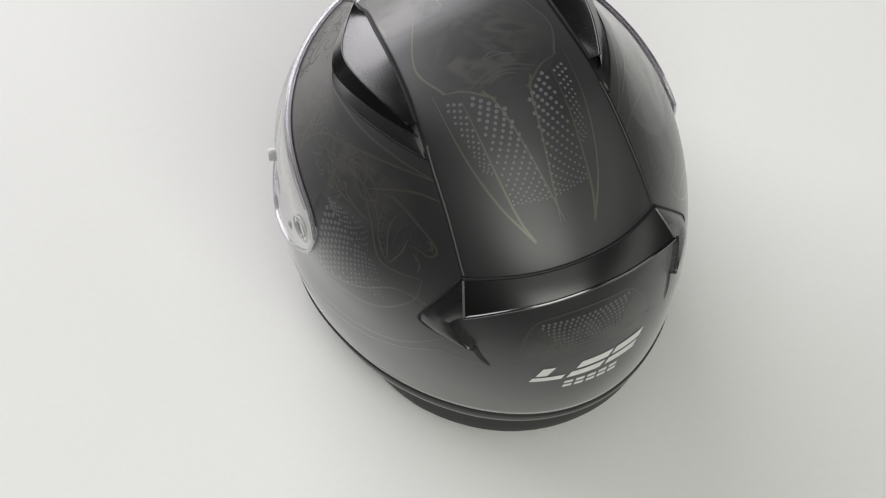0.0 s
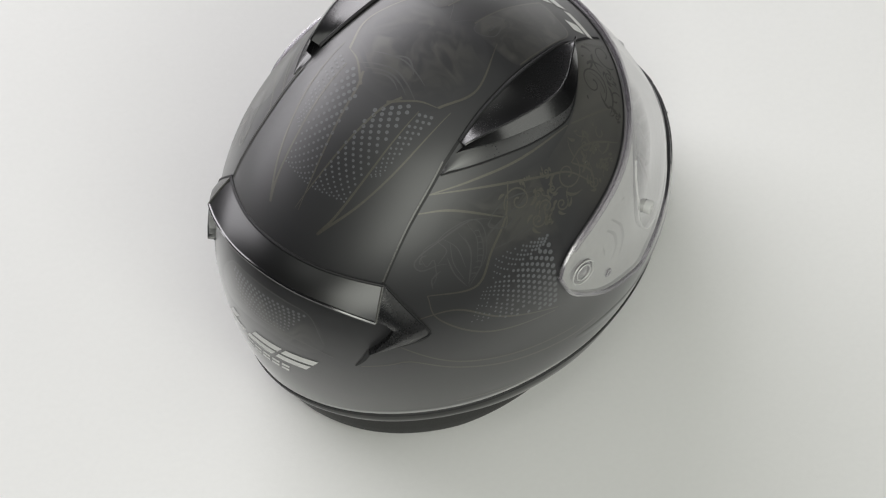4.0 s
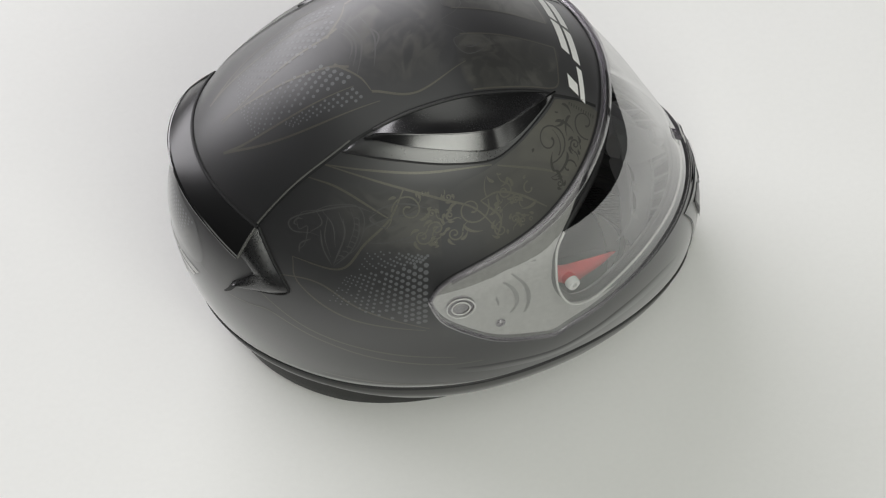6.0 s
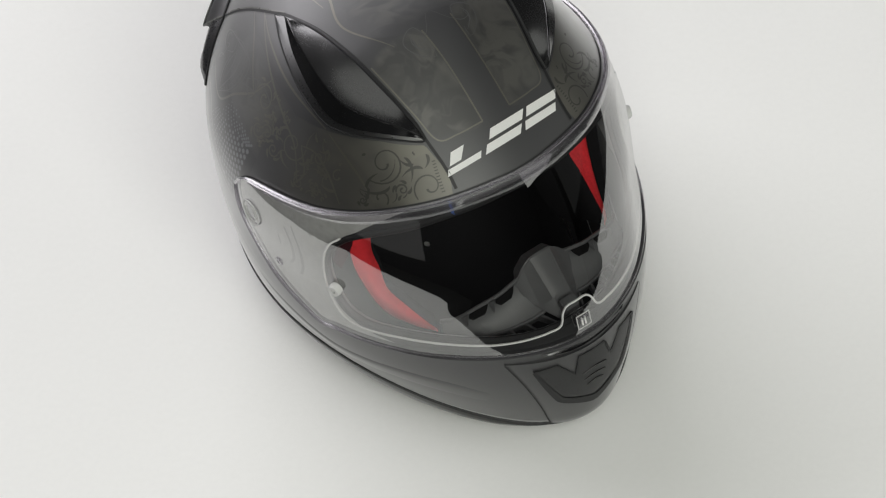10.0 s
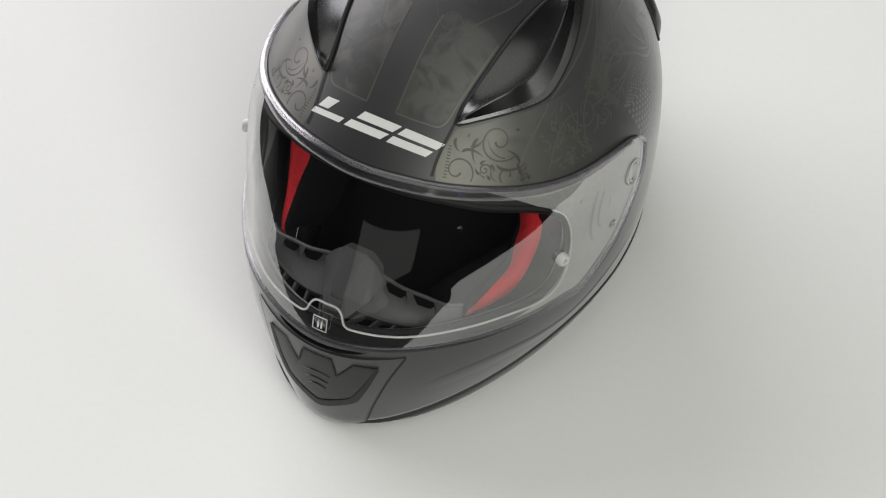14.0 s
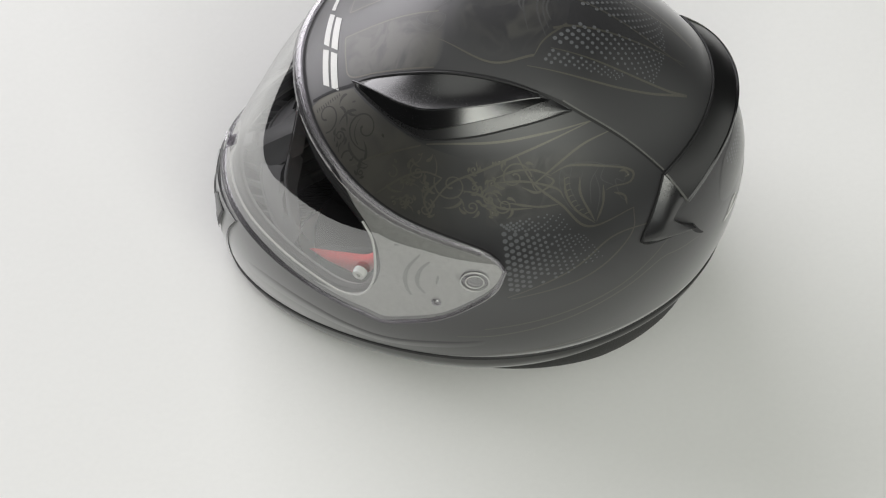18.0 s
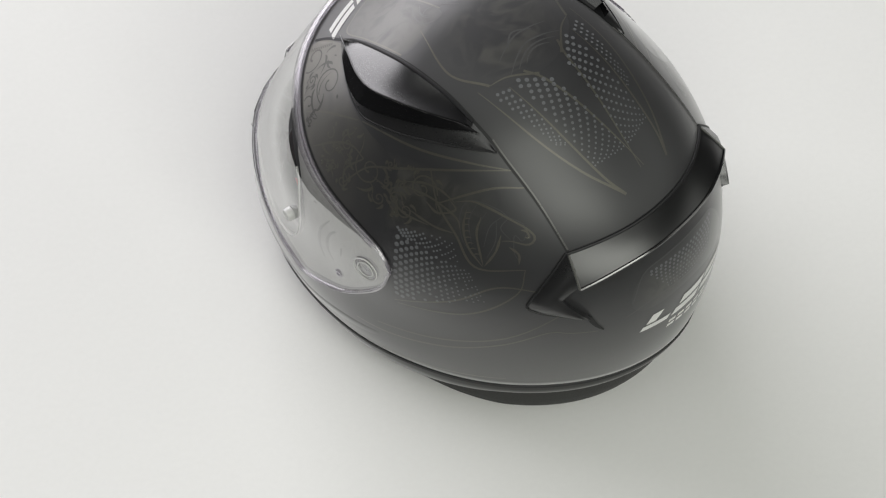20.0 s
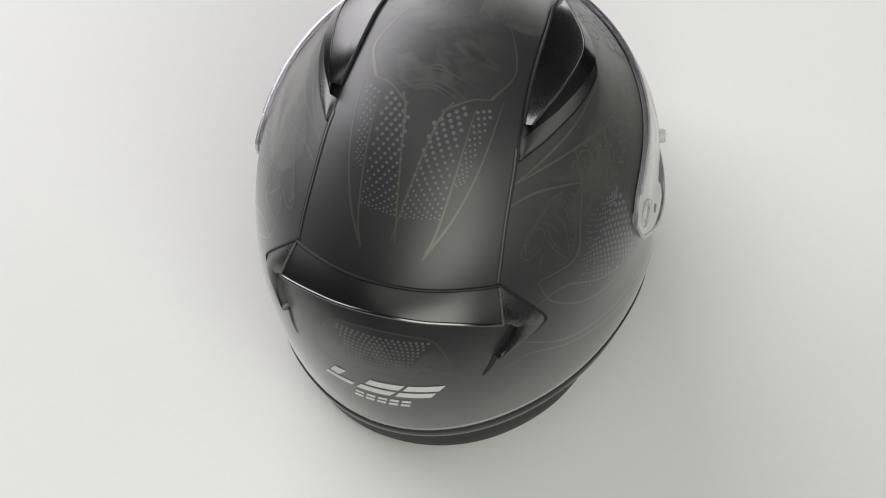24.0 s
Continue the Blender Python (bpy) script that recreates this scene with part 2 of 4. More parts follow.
def curve(points, n, closed=False):
    """n samples of a Catmull-Rom curve through the points, evenly spaced."""
    p = np.array(points, float)
    q = np.concatenate([p[-1:], p, p[:2]]) if closed else np.concatenate([2 * p[:1] - p[1:2], p, 2 * p[-1:] - p[-2:-1]])
    out = []
    for i in range(1, len(q) - 2):
        t = np.linspace(0, 1, 24, endpoint=False)[:, None]
        a, b, c, d = q[i - 1], q[i], q[i + 1], q[i + 2]
        out.append(0.5 * (2 * b + (c - a) * t + (2 * a - 5 * b + 4 * c - d) * t**2 + (3 * b - a - 3 * c + d) * t**3))
    fine = np.concatenate(out + [q[-2:-1]])
    run = np.concatenate([[0], np.cumsum(np.linalg.norm(np.diff(fine, axis=0), axis=1))])
    at = np.linspace(0, run[-1], n + 1)[:-1] if closed else np.linspace(0, run[-1], n)
    return np.stack([np.interp(at, run, fine[:, k]) for k in range(p.shape[1])], 1)


def bent(points, n):
    """n samples of straight pieces between the points."""
    p = np.array(points, float)
    run = np.concatenate([[0], np.cumsum(np.linalg.norm(np.diff(p, axis=0), axis=1))])
    at = np.linspace(0, run[-1], n)
    return np.stack([np.interp(at, run, p[:, k]) for k in range(p.shape[1])], 1)


def mirror(points):
    return [(-p[0], *p[1:]) for p in points]


# ---- parts ----
def part(name, bm, mat, parent, label="", smooth=True):
    bmesh.ops.recalc_face_normals(bm, faces=bm.faces)
    me = bpy.data.meshes.new(name)
    bm.to_mesh(me)
    bm.free()
    me.materials.append(mat)
    if smooth:
        me.shade_smooth()
        me.set_sharp_from_angle(angle=math.radians(36))
    ob = new(name, me)
    ob.parent = parent
    return tagged(ob, label)


def weave(bm, g, close=False):
    """Quads over a grid of places."""
    rows, cols = g.shape[:2]
    v = [[bm.verts.new(g[i, j]) for j in range(cols)] for i in range(rows)]
    for i in range(rows - 1):
        for j in range(cols if close else cols - 1):
            k = (j + 1) % cols
            bm.faces.new((v[i][j], v[i][k], v[i + 1][k], v[i + 1][j]))
    return v


def slab(bm, d, h, base, close=False):
    """A solid skin: directions d and heights h in a grid, with sides down to the height base."""
    rows, cols = d.shape[:2]
    top = weave(bm, on(d, h), close)
    low = on(d, np.broadcast_to(np.asarray(base, float), h.shape))
    if close:
        for i in (0, rows - 1):
            a = [bm.verts.new(low[i, j]) for j in range(cols)]
            for j in range(cols):
                k = (j + 1) % cols
                bm.faces.new((top[i][j], top[i][k], a[k], a[j]))
        return
    ring = [(0, j) for j in range(cols)] + [(i, cols - 1) for i in range(1, rows)] + [(rows - 1, j) for j in range(cols - 2, -1, -1)] + [(i, 0) for i in range(rows - 2, 0, -1)]
    a = [bm.verts.new(low[i, j]) for i, j in ring]
    for m in range(len(ring)):
        n = (m + 1) % len(ring)
        bm.faces.new((top[ring[m][0]][ring[m][1]], top[ring[n][0]][ring[n][1]], a[n], a[m]))


def between(a, b, rows, heights, n=48, straight=False):
    """Directions and heights of a skin between two edge curves of (az, el)."""
    draw = bent if straight else curve
    da, db = draw(way(*np.array(a, float).T), n), draw(way(*np.array(b, float).T), n)
    t = np.linspace(0, 1, rows)
    d = da[None] * (1 - t)[:, None, None] + db[None] * t[:, None, None]
    h = np.interp(t, np.linspace(0, 1, len(heights)), heights)
    return d, np.broadcast_to(h[:, None], (rows, n)).copy()


def skin(name, a, b, rows, heights, mat, parent, label="", base=-0.002, n=48, straight=False, smooth=True):
    bm = bmesh.new()
    d, h = between(a, b, rows, heights, n, straight)
    slab(bm, d, h, base)
    return part(name, bm, mat, parent, label, smooth)


def patch(name, outline, mat, parent, h=0.0003, rings=10, n=72, label="", soft=0.45):
    """A print inside a closed outline that all of its middle can see."""
    o = curve(way(*np.array(outline, float).T), n, True)
    mid = o.mean(0)
    t = np.linspace(1, 0.05, rings)
    d = mid + (o[None] - mid) * t[:, None, None]
    bm = bmesh.new()
    v = weave(bm, on(d, np.full((rings, n), h)), True)
    bm.faces.new(v[-1])
    ob = part(name, bm, mat, parent, label)
    tone = ob.data.color_attributes.new("print", "FLOAT_COLOR", "POINT")
    for k in range(rings * n):
        w = min(1.0, (k // n) / (soft * rings))
        tone.data[k].color = (w, w, w, 1)
    return ob


def ribbon_into(bm, points, width, h=0.0004, n=40, taper=(1, 1), dirs=None):
    d = curve(way(*np.array(points, float).T), n) if dirs is None else dirs
    p = on(d)
    t = np.gradient(p, axis=0)
    side = np.cross(t, p - HUB)
    side /= np.linalg.norm(side, axis=1, keepdims=True)
    w = width / 2 * np.interp(np.linspace(0, 1, len(d)), np.linspace(0, 1, len(taper)), taper)
    g = np.stack([on(p - side * w[:, None] - HUB, np.full(len(d), h)), on(p + side * w[:, None] - HUB, np.full(len(d), h))])
    weave(bm, g)


def ribbon(name, points, width, mat, parent, h=0.0004, n=40, taper=(1, 1), label=""):
    bm = bmesh.new()
    ribbon_into(bm, points, width, h, n, taper)
    return part(name, bm, mat, parent, label)


def tube_into(bm, places, r, sides=8, closed=False):
    p = np.asarray(places, float)
    t = np.roll(p, -1, 0) - np.roll(p, 1, 0) if closed else np.gradient(p, axis=0)
    t /= np.linalg.norm(t, axis=1, keepdims=True)
    out = p - HUB
    out -= t * (out * t).sum(1, keepdims=True)
    out /= np.linalg.norm(out, axis=1, keepdims=True)
    side = np.cross(t, out)
    a = np.linspace(0, 2 * np.pi, sides, endpoint=False)
    g = p[None] + r * (np.cos(a)[:, None, None] * out[None] + np.sin(a)[:, None, None] * side[None])
    g = np.concatenate([g, g[:1]])
    if closed:
        g = np.concatenate([g, g[:, :1]], 1)
    weave(bm, g)
    bmesh.ops.remove_doubles(bm, verts=bm.verts, dist=1e-6)


def tube(name, places, r, mat, parent, closed=False, label=""):
    bm = bmesh.new()
    tube_into(bm, places, r, 8, closed)
    return part(name, bm, mat, parent, label)


# ---- the helmet ----
helmet = tagged(new("motorcycle_helmet"), "matte black full-face motorcycle helmet with clear visor on white paper", "helmet")

# edge lines over the azimuth (even on both sides)
def over(pairs):
    p = np.array(pairs, float)
    a = curve(p, 200)
    return lambda az: np.interp(np.abs(az), a[:, 0], a[:, 1])


rim_line = over([(0, -27.8), (30, -27), (60, -24.8), (90, -23.5), (125, -22.5), (150, -19.5), (180, -16.5)])
visor_low = over([(0, -2.3), (15, -2.6), (28, -3.5), (40, -5), (55, -6.4), (63, -7), (68, -8.0), (74, -6), (86, -1), (96, 7), (101.5, 13), (104.4, 20)])
visor_top = over([(0, 43.4), (15, 43.2), (28, 42), (42, 40), (56, 37.1), (70, 34), (86, 30.7), (97, 27.3), (102, 24), (104.4, 20.4)])
PORT = 67.0
port_low = over([(0, 1.6), (15, 0.8), (30, 0), (44, -1.2), (54, -2), (60.5, 0), (64.6, 5), (66.4, 10), (PORT, 14)])
port_top = over([(0, 40.4), (12, 39.9), (28, 38), (42, 34.6), (52, 31.8), (60.5, 28), (65.4, 22.7), (66.6, 18), (PORT, 14.4)])


def visor_lift(az, el):
    """The visor stands proud at its sides and its top, and sinks behind the chin at the front."""
    front = np.clip((72 - np.abs(az)) / 45, 0, 1)
    front = front * front * (3 - 2 * front)
    low = np.clip((40 - el) / 28, 0, 1)
    lo, hi = visor_low(az), visor_top(az)
    t = np.clip((np.asarray(el, float) - lo) / np.maximum(hi - lo, 1.0), 0, 1)
    flat = np.interp(np.abs(az), [30, 80, 104], [0.0052, 0.0032, 0.0])
    return 0.0022 - 0.0042 * front * low - flat * 4 * t * (1 - t)


def build_shell():
    half = np.concatenate([PORT * np.sin(np.linspace(0, np.pi / 2, 46)), np.linspace(68.2, 104, 26), np.linspace(104.6, 180, 46)])
    az = np.concatenate([half, -half[-2:0:-1]])
    n = len(az)
    inside, aside = np.abs(az) < PORT - 1e-6, np.abs(az) <= 104.4
    vl, vt = np.where(aside, visor_low(az), 20), np.where(aside, visor_top(az), 20.4)
    gap = np.where(aside, 0.6, 0.1)
    mid = np.interp(np.abs(az), [PORT, 104.4], [14.2, 20.2])
    pl, pt = np.where(inside, port_low(az), mid), np.where(inside, port_top(az), mid)
    rl = rim_line(az)
    pl, pt = np.maximum(pl, vl + gap), np.minimum(pt, vt - gap)

    def rows(lo, hi, k, ends=(True, True)):
        t = np.linspace(0, 1, k)
        t = t[0 if ends[0] else 1:k if ends[1] else -1]
        return [lo + (hi - lo) * u for u in t]
    deep = [(e, True) for e in rows(vl + gap, pl, 5)]
    lower = [(e, False) for e in rows(rl, vl, 16)] + deep
    upper = [(e, True) for e in rows(pt, vt - gap, 5)] + [(e, False) for e in rows(vt, np.full(n, 89.5), 44)]
    bm = bmesh.new()

    def lay(strip):
        out = []
        for e, sunk in strip:
            h = np.where(aside, visor_lift(az, e) - 0.0035, 0) if sunk else np.zeros(n)
            out.append([bm.verts.new(q) for q in on(way(az, e), h)])
        return out
    lo, up = lay(lower), lay(upper)
    for j in range(n):
        if not inside[j]:
            up[0][j] = lo[-1][j]
    grid = lo + up
    for i in range(len(grid) - 1):
        for j in range(n):
            k = (j + 1) % n
            if i == len(lo) - 1 and (inside[j] or inside[k]):
                continue
            q = []
            for v in (grid[i][j], grid[i][k], grid[i + 1][k], grid[i + 1][j]):
                if v not in q:
                    q.append(v)
            if len(q) > 2:
                try:
                    bm.faces.new(q)
                except ValueError:
                    pass
    bm.faces.new(up[-1])
    loose = [v for v in bm.verts if not v.link_faces]
    bmesh.ops.delete(bm, geom=loose, context="VERTS")
    ob = part("shell", bm, lacquer, helmet, "matte black lacquered shell with tone-on-tone print")
    thick = ob.modifiers.new("thickness", "SOLIDIFY")
    thick.thickness, thick.offset = 0.006, -1
    return ob


shell = build_shell()

# rim trim and neck roll
ring = np.concatenate([np.linspace(0, 180, 91), np.linspace(-178, -2, 89)])
tube("edge_bead", on(way(ring, rim_line(ring) + 0.1), np.full(180, -0.0009)), 0.0022, rubber, helmet, True, "black rubber edge bead")


def band(name, tops, lows, heights, mat, label, low_z=None):
    t = np.linspace(0, 1, len(heights))
    e = np.stack([tops + (lows - tops) * u for u in t])
    g = on(way(np.broadcast_to(ring, e.shape), e), np.broadcast_to(np.array(heights)[:, None], e.shape))
    if low_z is not None:
        g[..., 2] = np.maximum(g[..., 2], low_z)
    bm = bmesh.new()
    weave(bm, g, True)
    return part(name, bm, mat, helmet, label)


def level_line(z):
    """The elevation at which the form reaches the height z, round the ring."""
    e = np.linspace(-58, 0, 120)
    zz = np.stack([on(way(ring, np.full(180, k)))[:, 2] for k in e])
    return np.array([np.interp(z[j] if np.ndim(z) else z, zz[:, j], e) for j in range(180)])


trim_low = np.maximum(rim_line(ring) - np.interp(np.abs(ring), [95, 135], [14, 5.5]), level_line(np.full(180, 0.0015)))
trim_low = np.minimum(trim_low, rim_line(ring) - 0.6)
band("base_trim", rim_line(ring) - 0.5, trim_low, [-0.0015, 0.0010, 0.0014, 0.0008, -0.0035], base_mat, "dark satin trim round the lower edge", 0.001)


def build_neck_roll():
    """Padded roll: it follows the form down to the paper and turns in under the helmet."""
    top = on(way(ring, trim_low + 0.8), np.full(180, -0.0055))
    level = level_line(np.full(180, 0.012))
    foot = on(way(ring, np.minimum(level, trim_low - 0.3)))
    g = []
    for u, inset in ((0, 0.0), (0.15, 0.001), (0.35, 0.0), (0.6, 0.0), (0.8, 0.001), (0.93, 0.003), (1.0, 0.008), (1.0, 0.03), (0.7, 0.034)):
        q = top * (1 - u) + np.stack([foot[:, 0], foot[:, 1], np.zeros(180)], 1) * u
        out = q[:, :2] - HUB[:2]
        tuck = np.interp(np.abs((ring + 180) % 360 - 180), [95, 135], [0.006, 0.0])[:, None] if u else 0.0
        q[:, :2] -= out / np.linalg.norm(out, axis=1, keepdims=True) * (inset + tuck)
        g.append(q)
    bm = bmesh.new()
    weave(bm, np.array(g), True)
    return part("neck_roll", bm, roll_mat, helmet, "dark padded neck roll resting on the paper")


build_neck_roll()

# visor
def build_visor():
    half = np.concatenate([np.linspace(0, 96, 80), 96 + 8.4 * np.sin(np.linspace(0.1, np.pi / 2, 14))])
    az = np.concatenate([-half[:0:-1], half])
    lo, hi = visor_low(az) + 0.15, visor_top(az) - 0.15
    t = np.linspace(0, 1, 25)
    e = lo[None] + (hi - lo)[None] * t[:, None]
    a = np.broadcast_to(az, e.shape)
    bm = bmesh.new()
    weave(bm, on(way(a, e), visor_lift(a, e)))
    ob = part("visor", bm, visor_mat, helmet, "clear hard-coated plastic visor, closed")
    ob.visible_shadow = False
    edge = np.concatenate([np.stack([az, lo], 1), np.stack([az, hi], 1)[::-1]])
    rim = part_edge(edge, ob)
    rim.visible_shadow = False
    return ob


def part_edge(edge, parent):
    bm = bmesh.new()
    tube_into(bm, on(way(edge[:, 0], edge[:, 1]), visor_lift(edge[:, 0], edge[:, 1])), 0.0014, 6, True)
    return part("visor_edge", bm, edge_mat, parent, "polished edge of the visor")


visor = build_visor()


def build_brow():
    """The thick upper lip of the visor."""
    az = np.linspace(-98, 98, 150)
    t = np.array([0, 0.3, 0.7, 1.0])
    wide = np.interp(np.abs(az), [0, 60, 98], [3.3, 3.0, 1.5])
    e = visor_top(az)[None] - 0.1 - wide[None] * t[:, None]
    h = visor_lift(np.broadcast_to(az, e.shape), e) + np.array([0.0002, 0.0020, 0.0020, 0.0001])[:, None]
    bm = bmesh.new()
    weave(bm, on(way(np.broadcast_to(az, e.shape), e), h))
    ob = part("visor_brow", bm, edge_mat, visor, "thick bright upper lip of the visor")
    ob.visible_shadow = False
    return ob


build_brow()
va = np.linspace(-103, 103, 140)
ribbon_bm = bmesh.new()
ribbon_into(ribbon_bm, None, 0.0017, 0.0005, dirs=way(va, visor_top(va) + 0.35))
part("visor_gap", ribbon_bm, rubber, helmet, "black gap between shell and visor")


def disc_at(name, az, el, lift, r, high, mat, parent, hole=0.0, label=""):
    """A round button on the form, with bevelled edge and, if asked, a hollow middle."""
    c = on(way(az, el), np.array(0.0))
    n = on(way(az, el), np.array(1.0)) - c
    m = Vector(n).to_track_quat("Z", "Y").to_matrix()
    prof = [(r, 0), (r, high * 0.7), (r * 0.85, high), (max(hole, 0.0001), high), (max(hole * 0.8, 0.0001), high * (0.3 if hole else 1))]
    bm = bmesh.new()
    rings = []
    for rr, hh in prof:
        rings.append([bm.verts.new(Vector(c) + m @ Vector((rr * math.cos(k * math.pi / 10), rr * math.sin(k * math.pi / 10), lift + hh))) for k in range(20)])
    for i in range(len(rings) - 1):
        for k in range(20):
            bm.faces.new((rings[i][k], rings[i][(k + 1) % 20], rings[i + 1][(k + 1) % 20], rings[i + 1][k]))
    bm.faces.new(rings[-1])
    return part(name, bm, mat, parent, label)


def angles(x, y, z):
    d = np.array([x, y, z]) - HUB
    return math.degrees(math.atan2(d[0], d[1])), math.degrees(math.atan2(d[2], math.hypot(d[0], d[1])))


for sgn in (1, -1):
    az, el = angles(sgn * 0.1121, 0.044, 0.1133)
    disc_at("visor_pin", az, el, float(visor_lift(az, el)), 0.0044, 0.0045, pin_mat, visor, 0.0016, "small milky visor pin")
    az, el = angles(sgn * 0.120, -0.0273, 0.1255)
    pivot = disc_at("visor_pivot", az, el, float(visor_lift(az, el)) - 0.0026, 0.0088, 0.0022, edge_mat, visor, 0.0055, "clear round visor pivot")
    c, n = on(way(az, el)), on(way(az, el), np.array(1.0)) - on(way(az, el))
    u = np.cross(n, [0, 0, 1.0])
    u /= np.linalg.norm(u)
    k = np.linspace(0, 2 * np.pi, 28, endpoint=False)
    # Pale rings put the pivot's white highlights into colour.
    for r in (0.0088, 0.0056):
        bm = bmesh.new()
        tube_into(bm, c + n * (float(visor_lift(az, el)) + 0.0004) + r * (np.cos(k)[:, None] * u + np.sin(k)[:, None] * np.cross(n, u)), 0.0005, 5, True)
        part("pivot_highlight", bm, pin_mat, visor, "pale ring painting the pivot's white highlight")
    az, el = angles(sgn * 0.123, -0.003, 0.1012)
    disc_at("visor_stud", az, el, float(visor_lift(az, el)) - 0.0014, 0.0032, 0.002, edge_mat, visor, 0.0014, "small clear stud")

# gasket round the eye port
pa = PORT * np.sin(np.linspace(-np.pi / 2, np.pi / 2, 81))
loop = np.concatenate([np.stack([pa, port_low(pa)], 1), np.stack([pa, port_top(pa)], 1)[::-1][1:-1]])
tube("eye_port_gasket", on(way(loop[:, 0], loop[:, 1]), visor_lift(loop[:, 0], loop[:, 1]) - 0.0045), 0.0026, rubber, helmet, True, "black rubber gasket round the eye port")

# ---- crown seams, vents, spoiler, chin ----
SEAM = [(153, 29.6), (148.3, 42.1), (141.2, 52.4), (137, 57), (129, 62.3), (115, 67.6), (88, 70.5), (60.5, 68.1), (39.6, 61.1), (34, 56.5), (27.5, 49.4), (24.9, 44.0)]
VENT_TOP = [(138, 55), (129, 62), (115, 67.2), (88, 70.1), (60.5, 67.7), (39.6, 60.8), (34.3, 56.4)]
VENT_LOW = [(138, 55), (125, 56.4), (113, 56.9), (98, 56.3), (84, 55.1), (76, 54.4), (67, 55), (53, 56.1), (36.5, 56), (34.3, 56.4)]
RIDGE = [(128, 61), (104.4, 62.5), (78, 60.8), (65, 60.2), (50.4, 59.7), (35.6, 57.2)]
SCOOP_LOW = [(132, 59.5), (109, 59.9), (79, 56.8), (66.5, 56.4), (52, 57.2), (34.8, 56.7)]
SCOOP_RISE, BEVEL_FOOT, FLAT = [0.0012, 0.0024, 0.0036, 0.0047, 0.0059, 0.0070], 0.0050, 0.75
for side in (1, -1):
    turn = (lambda p: p) if side > 0 else mirror
    ribbon("crown_seam", turn(SEAM), 0.0020, rubber, helmet, 0.0003, 90, label="dark seam beside the crown panel")
    # Pale ribbon paints the lit edge of the raised crown panel.
    ribbon("crown_edge", turn([(a, e + 0.9) for a, e in SEAM[:4]]), 0.0010, trim_mat, helmet, 0.0006, 30, label="thin pale line painting the lit step of the crown panel")
    vent = skin("top_vent", turn(VENT_TOP), turn(VENT_LOW), 10, [0.0002, 0.0012, 0.0014, 0.0010], housing_mat, helmet, "black plastic top vent housing", n=60)
    # the scoop is flatter than the shell below it, and its bevel falls steeply to the housing
    d, h = between(turn(VENT_TOP[1:]), turn(RIDGE), 12, SCOOP_RISE, 60)
    lid = on(d, h)
    middle = lid.reshape(-1, 3).mean(0)
    normal = np.linalg.svd(lid.reshape(-1, 3) - middle)[2][2]
    pull = np.linspace(0, 1, 12)[:, None] * np.sin(np.linspace(0, np.pi, 60))[None] ** 0.7 * FLAT
    lid -= (((lid - middle) @ normal) * pull)[..., None] * normal
    bm = bmesh.new()
    weave(bm, lid)
    part("scoop", bm, scoop_mat, vent, "gloss black scoop of the vent")
    foot = on(curve(way(*np.array(turn(SCOOP_LOW)).T), 60), np.full(60, BEVEL_FOOT))
    foot += (lid[-1] - on(d[-1], h[-1])) * 0.8
    u = np.linspace(0, 1, 6)[:, None, None]
    bm = bmesh.new()
    weave(bm, lid[-1][None] * (1 - u) + foot[None] * u)
    hem = on(curve(way(*np.array(turn(SCOOP_LOW)).T), 60), np.full(60, 0.0004))
    weave(bm, np.stack([foot, hem]))
    part("scoop_face", bm, bevel_mat, vent, "polished dark bevel under the scoop")
    ridge_line = lid[-1]
    tube("scoop_edge", ridge_line, 0.0006, gloss, vent, label="rounded gloss edge of the scoop")
    tube("scoop_gap", on(curve(way(*np.array(turn(VENT_TOP[1:])).T), 60), np.full(60, 0.0012)), 0.0011, rubber, vent, label="black gap between scoop and crown")
    tube("vent_rim", on(curve(way(*np.array(turn(VENT_LOW)).T), 60), np.full(60, 0.0008)), 0.0007, rubber, vent, label="black joint under the vent")

# rear spoiler
SPOILER_TOP = [(152.6, 29.6), (161.5, 30.3), (170, 30.6), (180, 30.8), (190, 30.6), (198.5, 30.3), (207.4, 29.6)]
SPOILER_LOW = [(154, 21.9), (163.2, 24.1), (171, 25), (180, 25.5), (189, 25), (196.8, 24.1), (206, 21.9)]
bm = bmesh.new()
d, h = between(SPOILER_TOP, SPOILER_LOW, 9, [0.0005, 0.0024, 0.0043, 0.0061, 0.0078], 60)
slab(bm, d, h, -0.001)
spoiler = part("rear_spoiler", bm, spoiler_mat, helmet, "gloss black rear spoiler")
tube("spoiler_joint", on(curve(way(*np.array(SPOILER_TOP).T), 60), np.full(60, 0.0006)), 0.0011, rubber, spoiler, label="black joint above the spoiler")
tube("spoiler_lip", on(curve(way(*np.array(SPOILER_LOW).T), 60), np.full(60, 0.0077)), 0.0011, bevel_mat, spoiler, label="polished lower lip of the spoiler")
CAP_OUT = [(152.4, 29.8), (147.9, 25.1), (142.2, 18.2), (141.7, 16.2), (144.5, 14.6), (149.5, 13.3), (155.2, 12.2)]
CAP_IN = [(153.8, 21.6), (151.6, 20.4), (149.8, 18.9), (150.6, 17.4), (151.8, 15.8), (153.4, 14.0), (155.0, 12.5)]
